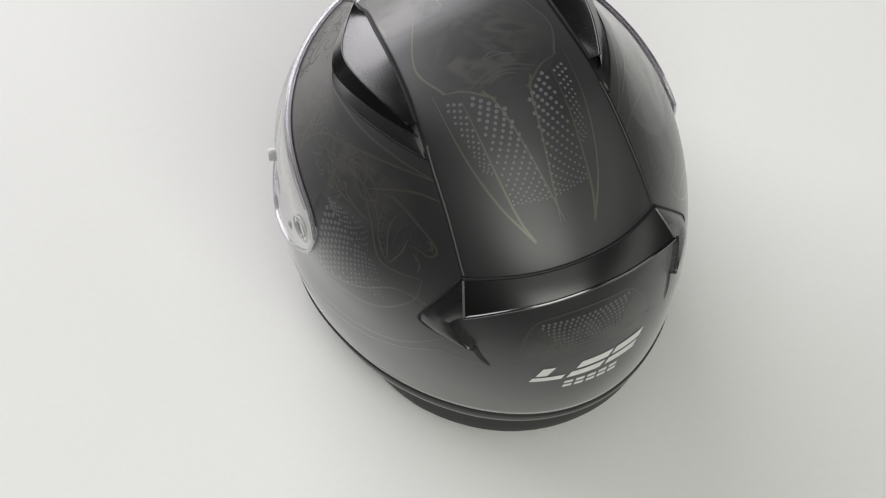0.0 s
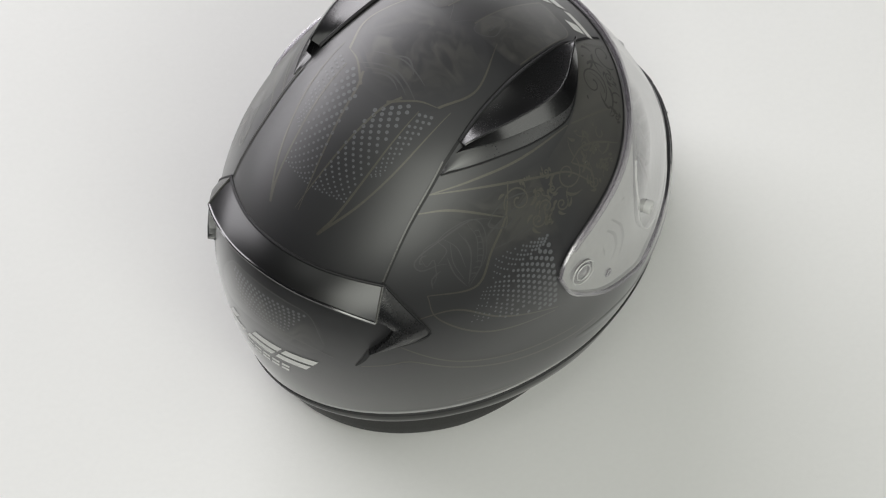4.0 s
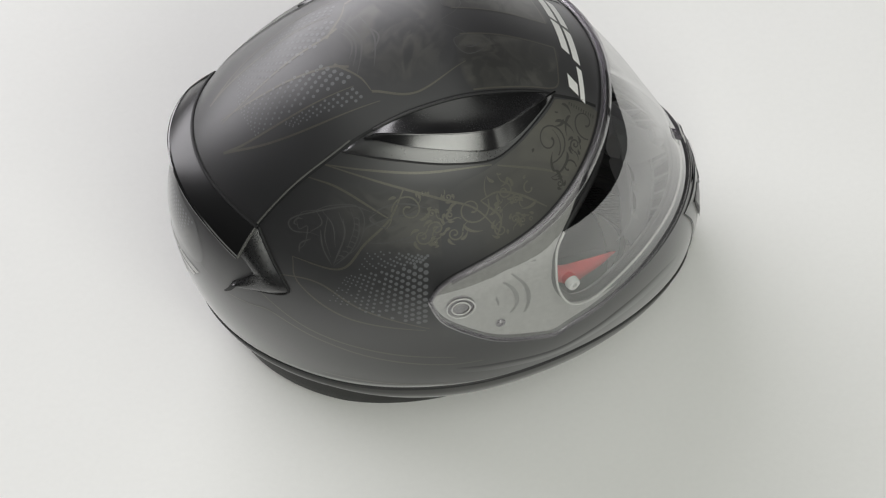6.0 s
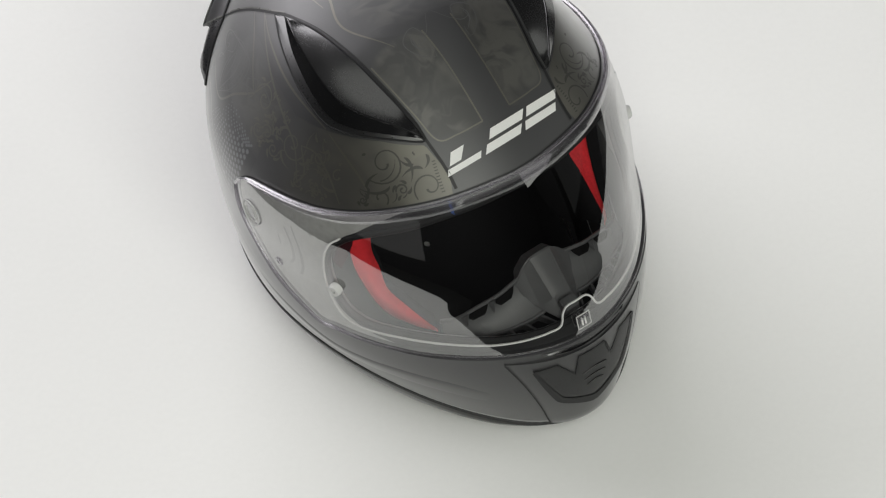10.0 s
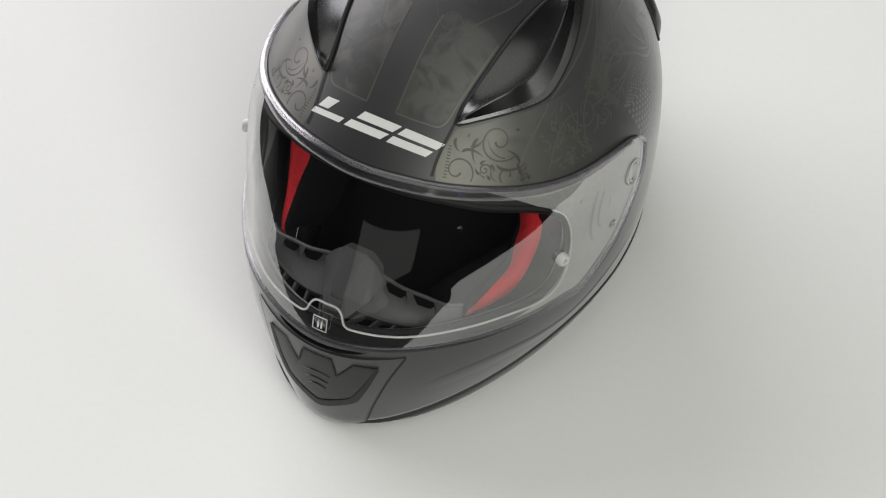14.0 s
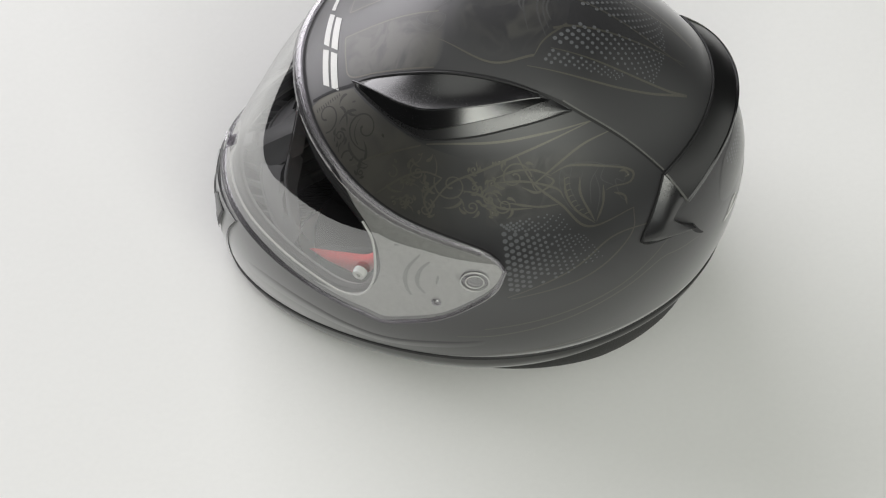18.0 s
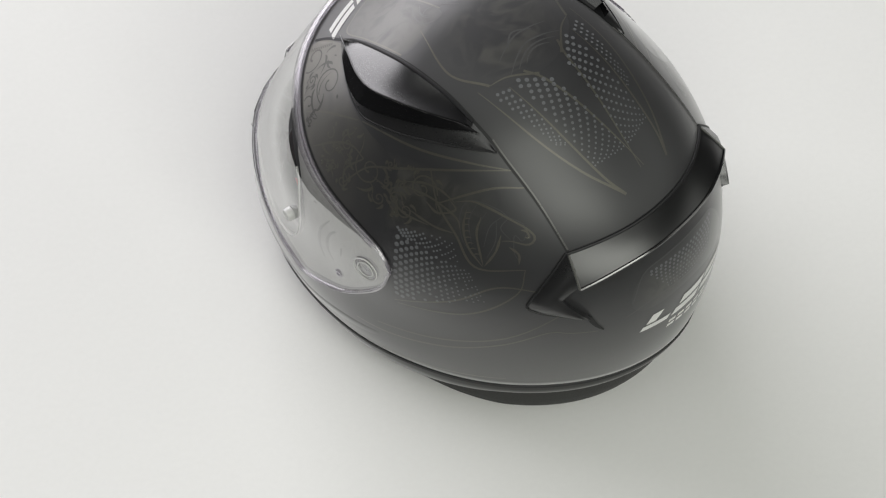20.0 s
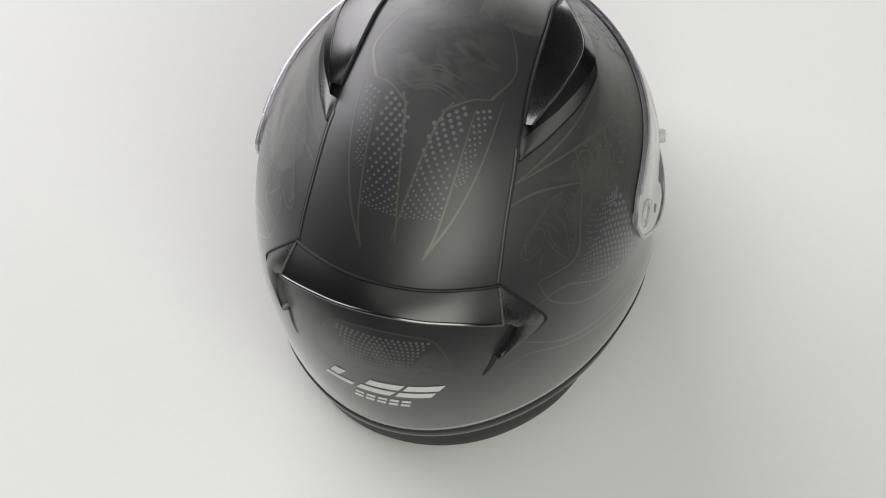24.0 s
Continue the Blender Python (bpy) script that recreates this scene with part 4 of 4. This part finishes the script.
for side in (1, -1):
    turn = (lambda p: p) if side > 0 else mirror
    dots("dot_print", turn([(173, 65.5), (154.5, 69.3), (168, 45.3), (179, 44.8)]), 20, 5, 0.0014, 0.0006, grey_ink, "grey halftone dots fading down the crown", squeeze=1.5)
    dots("dot_print", turn([(149.5, 67.6), (141, 67.2), (159.5, 53), (163, 52)]), 14, 3, 0.0011, 0.0005, grey_ink, "grey halftone dots fading down the crown", squeeze=1.3)
    dots("dot_print", turn([(105, 31), (106, 11), (131, 17.5), (127, 26)]), 16, 10, 0.0016, 0.0005, grey_ink, "grey halftone dots fading over the side", fade=0.15)
    dots("dot_print", turn([(104.5, 33.6), (107, 31.6), (124, 28.5), (122, 34)]), 14, 4, 0.0010, 0.0005, grey_ink, "small grey halftone dots over the side", fade=0.1)
dots("dot_print", [(186.5, 12.6), (173.5, 12.6), (169.5, 18.6), (190.5, 18.6)], 8, 17, 0.0005, 0.0010, grey_ink, "grey halftone dots on the back")

# larger printed panels with scrolls
SIDE_PANEL = [(68, 39.5), (76.6, 46.4), (88, 50.2), (114, 51.2), (134, 48.5), (137, 42), (130, 35), (114, 32.5), (94.8, 32.5), (80, 33.2), (70, 35.2)]
FRONT_PANEL = [(7.5, 57.6), (20, 56.6), (29.1, 56.2), (39.3, 62.5), (70, 70.5), (60, 80), (30, 82), (13, 72.6)]
for side in (1, -1):
    turn = (lambda p: p) if side > 0 else mirror
    fa = np.linspace(26.3, 100, 60)
    lo = visor_top(fa) + 0.7
    hi = np.interp(fa, [26.3, 29, 34.5, 53, 67, 76, 90, 100], [46.5, 50.6, 55.2, 55.4, 54.2, 53.2, 51.5, 49])
    fe = lo[None] + (hi - lo)[None] * np.linspace(0, 1, 24)[:, None]
    bm = bmesh.new()
    weave(bm, on(way(np.broadcast_to(side * fa, fe.shape), fe), np.full(fe.shape, 0.00012)))
    field = part("scroll_panel", bm, olive, shell, "olive scroll print beside the brow, fading backward")
    tone = field.data.color_attributes.new("print", "FLOAT_COLOR", "POINT")
    fade = np.broadcast_to(np.interp(fa, [26, 46, 54, 70, 96], [1, 1, 0.55, 0.3, 0]), fe.shape).ravel()
    for k, w in enumerate(fade):
        tone.data[k].color = (w, w, w, 1)
    patch("side_panel", turn(SIDE_PANEL), panel_print, shell, 0.00008, soft=0.7, label="dim olive marbled print on the side")
    patch("crown_panel", turn(FRONT_PANEL), panel_print, shell, 0.00008, soft=0.12, label="tone-on-tone marbled print on the crown")
    bm = bmesh.new()
    ribbon_into(bm, turn(FRONT_PANEL[:5]), 0.0010, 0.00014, 50)
    ribbon_into(bm, turn([FRONT_PANEL[0], FRONT_PANEL[7], FRONT_PANEL[6]]), 0.0010, 0.00014, 30)
    part("panel_outline", bm, ink, shell)
patch("crown_panel", [(-139, 69.6), (-166, 68.4), (166, 68.4), (139, 69.6), (100, 74), (60, 80), (0, 86), (-60, 80), (-100, 74)], scroll, shell, 0.00008, label="tone-on-tone marbled print on the crown")
patch("rear_panel", [(195.4, 12.5), (191.6, 18.9), (180, 21), (168.4, 18.9), (164.6, 12.5), (168, 8.5), (180, 9.8), (192, 8.5)], scroll, shell, 0.00008, label="faint printed panel on the back")

lines = [[(77.5, 53.3), (104.8, 54.5), (126.5, 53.2), (142.4, 50.5)], [(81.2, 36.9), (87.6, 44.4), (98.6, 48.0), (120.9, 51.2), (142.4, 50.5)],
         [(116.7, 42.8), (134.1, 47.0), (145.7, 46.2)], [(112.5, 50.9), (116.7, 42.8), (123.3, 35.6), (129.1, 27.5), (142, 26.9)],
         [(85.0, 45.9), (78.2, 46.6), (70.7, 43.5), (63.7, 37.3)], [(85.0, 45.9), (79.7, 40.1), (82.3, 35.4)], [(75.3, 52.7), (59.1, 45.9), (52, 40.2)]]
low_lines = [[(157, 6.5), (151, 7), (145.8, 7.5), (135.2, 1.5), (121.1, -4.9), (102.4, -9.6), (90, -10.6)], [(147.9, 19.8), (134.8, 22.1), (122.7, 16.0), (104.9, 8.4)],
             [(142, 26.9), (139, 20), (126, 12), (106, 7.6)], [(96.6, -20.6), (117.0, -19.4), (136.0, -16.5)], [(150, 14), (135, 4), (118, -2.5), (98, -6.8)]]
fan_lines = [[(131.6, 68.5), (153.0, 56.0), (163.3, 45.7), (171.7, 36.8)], [(150.2, 68.3), (163.9, 52.1), (168.6, 42.1), (171.7, 36.8)],
             [(180.6, 39.3), (178.2, 50.7), (171.0, 65.9), (162.8, 70.5)], [(139, 69.6), (152, 70.6), (170, 68.2)], [(60, 77), (110, 72.5), (139, 69.6)]]
for side in (1, -1):
    turn = (lambda p: p) if side > 0 else mirror
    for p in lines:
        ribbon("print_line", turn(p), 0.0015, ink, shell, 0.00016, 40, (0.5, 1, 1, 0.4))
    for p in low_lines:
        ribbon("print_line", turn(p), 0.0013, ink, shell, 0.00006, 40, (0.4, 1, 1, 0.5))
    for p in fan_lines:
        ribbon("print_line", turn(p), 0.0014, ink, shell, 0.00012, 40, (0.3, 0.8, 1, 1.2))

# outlines round the dots on the back, and arcs drawn on the crown's top
for p in ([(164.8, 12.2), (168.2, 18.8), (174, 20.4), (180, 20.8), (186, 20.4), (191.8, 18.8), (195.2, 12.2)], [(163, 8.6), (170, 11.2), (180, 11.9), (190, 11.2), (197, 8.6)]):
    ribbon("print_line", p, 0.0011, thin_ink, shell, 0.00014, 50, (0.5, 1, 1, 0.5))
for wide, low, high in ((26, 70.6, 75.5), (19, 71.2, 74.2), (12, 71.6, 73.4), (30, 74.5, 78.5), (17, 76.5, 79.5)):
    ribbon("print_line", [(180 - wide, low), (180 - wide * 0.6, (low + 2 * high) / 3), (180, high), (180 + wide * 0.6, (low + 2 * high) / 3), (180 + wide, low)], 0.0012, thin_ink, shell, 0.00014, 40, (0.3, 1, 1, 0.3))

# snake drawings in thin lines
snake = [[(143.7, 35.9), (143.0, 38.3), (139.4, 40.1), (136.6, 42.1), (130.0, 44.3), (126.1, 43.7), (124.4, 40.0), (125.7, 33.9), (131.2, 28.8)], [(135.6, 39.5), (134.9, 34.6), (132.2, 30.1)],
         [(132.8, 41.7), (129.8, 37.4), (130.1, 31.4)], [(143.7, 35.9), (142.2, 34.2), (140.3, 35.7), (139.7, 31.5), (140.7, 29.5)], [(139.4, 40.1), (136.7, 37.7), (139.1, 34.7)],
         [(129.8, 43.5), (127.3, 39.5), (128.1, 33.4)], [(137.5, 40.5), (133.5, 38), (131.5, 33)]]
small_snake = [[(10, 86), (24.5, 81.0), (44.0, 82.6), (53.8, 80.5), (50.9, 77.8), (35.5, 75.9), (19.8, 75.2), (22.7, 77.8)], [(43.3, 79.7), (35.9, 77.7), (22.3, 76.7)], [(24, 81), (30, 79), (40, 78)], [(47, 81), (42, 78.5), (30, 76.5)]]
for side in (1, -1):
    turn = (lambda p: p) if side > 0 else mirror
    for p in snake + small_snake:
        ribbon("drawn_line", turn(p), 0.0007, thin_ink, shell, 0.00014, 30, (0.4, 1, 0.4))

# the same snake's head and coils in wider strokes; light's difference is painted in: olive left, faint right
head = [[(122.8, 43.8), (128.4, 44.2), (133.9, 42.5), (139.5, 39.7), (144.0, 36.9), (145.6, 34.6), (143.5, 33.2), (139.2, 34.4), (136.7, 34.5)],
        [(126.5, 42.1), (125.6, 37.5), (127.1, 32.7), (131.0, 27.8)], [(131.1, 40.5), (129.6, 36.1), (131.1, 28.2)], [(136.6, 36.0), (134.7, 31.8), (131.5, 28.0)],
        [(138.5, 33.0), (140.8, 31.0), (140.6, 28.5)], [(142.2, 36.9), (143.7, 36.4), (144.1, 35.0), (142.9, 35.0)], [(104.1, 46.0), (110.8, 47.0), (117.2, 46.2), (122.7, 43.5)],
        [(112.6, 42.6), (117.2, 40.4), (122.9, 41.8), (121.0, 44.0)], [(104.0, 44.9), (114.6, 43.7), (123.1, 40.0), (124.6, 37.1)], [(107.5, 39.2), (116.2, 36.8), (122.6, 35.9)],
        [(91.0, 43.3), (98.2, 42.0), (104.8, 38.1), (114.6, 36.7)]]
for side in (1, -1):
    turn = (lambda p: p) if side > 0 else mirror
    for p in head:
        ribbon("drawn_stroke", turn(p), 0.0011 if side > 0 else 0.0017, thin_ink if side > 0 else ink, shell, 0.00018, 34, (0.2, 1, 0.7, 0.9, 0.2))
    for a, b in ((126.2, 41.2), (125.9, 39.7), (125.7, 38.2), (125.8, 36.6), (126.1, 35.0), (126.7, 33.6), (127.5, 32.2), (128.5, 30.8)):
        ribbon("drawn_scale", turn([(a - 0.2, b), (a + 0.9, b + 0.35), (a + 1.9, b + 0.2)]), 0.0009, thin_ink if side > 0 else ink, shell, 0.00018, 8, (0.4, 1, 0.3))

# scrollwork: coiled stems with tails and leaves, packed into a field
def scrollwork(name, inside, az_span, el_span, sizes, width, mat, seed, side, label, h=0.0002):
    rnd, placed, bm = random.Random(seed), [], bmesh.new()

    def stroke(x, y, az, el, wide, taper):
        c = math.cos(math.radians(el))
        a, e = az + np.array(x) / c, el + np.array(y)
        keep = np.array([inside(p, q) for p, q in zip(a, e)])
        if not keep.all():
            cut = int(np.argmin(keep))
            a, e = a[:cut], e[:cut]
        if len(a) > 5:
            ribbon_into(bm, None, wide, h, taper=taper, dirs=way(side * a, e))

    for size, count in sizes:
        for _ in range(count * 12):
            az, el = rnd.uniform(*az_span), rnd.uniform(*el_span)
            r = size * rnd.uniform(0.8, 1.15)
            if not inside(az, el) or any(math.hypot((az - p) * math.cos(math.radians(el)), el - q) < 0.86 * (r + s) for p, q, s in placed):
                continue
            placed.append((az, el, r))
            spin, start = rnd.choice((-1, 1)), rnd.uniform(0, 6.28)
            k = np.linspace(0, 1, 30)
            ang, rad = start + spin * 2 * np.pi * 1.35 * k, r * (1 - 0.86 * k ** 0.8)
            stroke((rad * np.cos(ang))[::-1], (rad * np.sin(ang))[::-1], az, el, width, (1.5, 0.9, 0.8, 1.1, 0.9))
            # the stem's tail swings away the other way
            k = np.linspace(0, 1, 16)
            turn_to = start - spin * (np.pi / 2) + spin * 1.5 * k
            step = 1.9 * r / 16
            x, y = r * math.cos(start) + np.cumsum(np.cos(turn_to)) * step, r * math.sin(start) + np.cumsum(np.sin(turn_to)) * step
            stroke(x, y, az, el, width, (0.9, 0.8, 0.5, 0.15))
            for leaf in range(3):
                a0 = start + spin * (0.9 + 1.6 * leaf)
                k = np.linspace(0, 1, 12)
                rr, aa = r * (1.0 - 0.1 * leaf + (0.42 + 0.2 * rnd.random()) * k), a0 - spin * (0.9 * k ** 1.6)
                stroke(rr * np.cos(aa), rr * np.sin(aa), az, el, width * 2.0, (0.2, 0.9, 1.0, 0.7, 0.1))
            if len([p for p in placed if p[2] < size * 1.2]) >= count:
                break
    return part(name, bm, mat, shell, label)


def brow_field(az, el):
    return 27.5 < az < 60 and visor_top(az) + 1.4 < el < np.interp(az, [26.3, 29, 34.5, 53, 67], [45.5, 49.8, 54.4, 54.4, 53]) - 0.4


def side_field(az, el):
    return 66 < az < 118 and np.interp(az, [66, 90, 104, 118], [36.5, 34, 34, 36]) < el < np.interp(az, [66, 80, 118], [50, 51.5, 49.5])


for side in (1, -1):
    scrollwork("engraved_scroll", brow_field, (28, 64), (40, 54), ((5.2, 3), (3.0, 6), (1.5, 9)), 0.0010, engraved, 5, side, "dark scrolls engraved in the olive print")
    scrollwork("leaf_scroll", side_field, (66, 116), (36, 51), ((4.2, 3), (2.4, 6), (1.2, 10)), 0.0010, ink, 11, side, "olive leaf scrolls printed on the side")
    # rope of short ticks along the seam
    bm = bmesh.new()
    for a, e, da, de in [(28.6 + 0.24 * k, 43.9 + 0.75 * k, 1.3, -0.2) for k in range(11)]:
        ribbon_into(bm, [(side * a, e), (side * (a + da / 2), e + de / 2), (side * (a + da), e + de)], 0.0007, 0.0002, 5)
    part("rope_print", bm, engraved, shell, "rope of short ticks along the seam")


def motions():
    """The helmet turns clockwise, seen from above, at an even pace about an axis beside its middle."""
    rows = []
    for k in range(49):
        t = k * 0.5
        a = 22.1 - 16.727 * t
        rows.append((t, pose(0.00998 * math.cos(radians(a)), 0.00998 * math.sin(radians(a)), 0, 0, 0, a)))
    walk(helmet, rows)


motions()
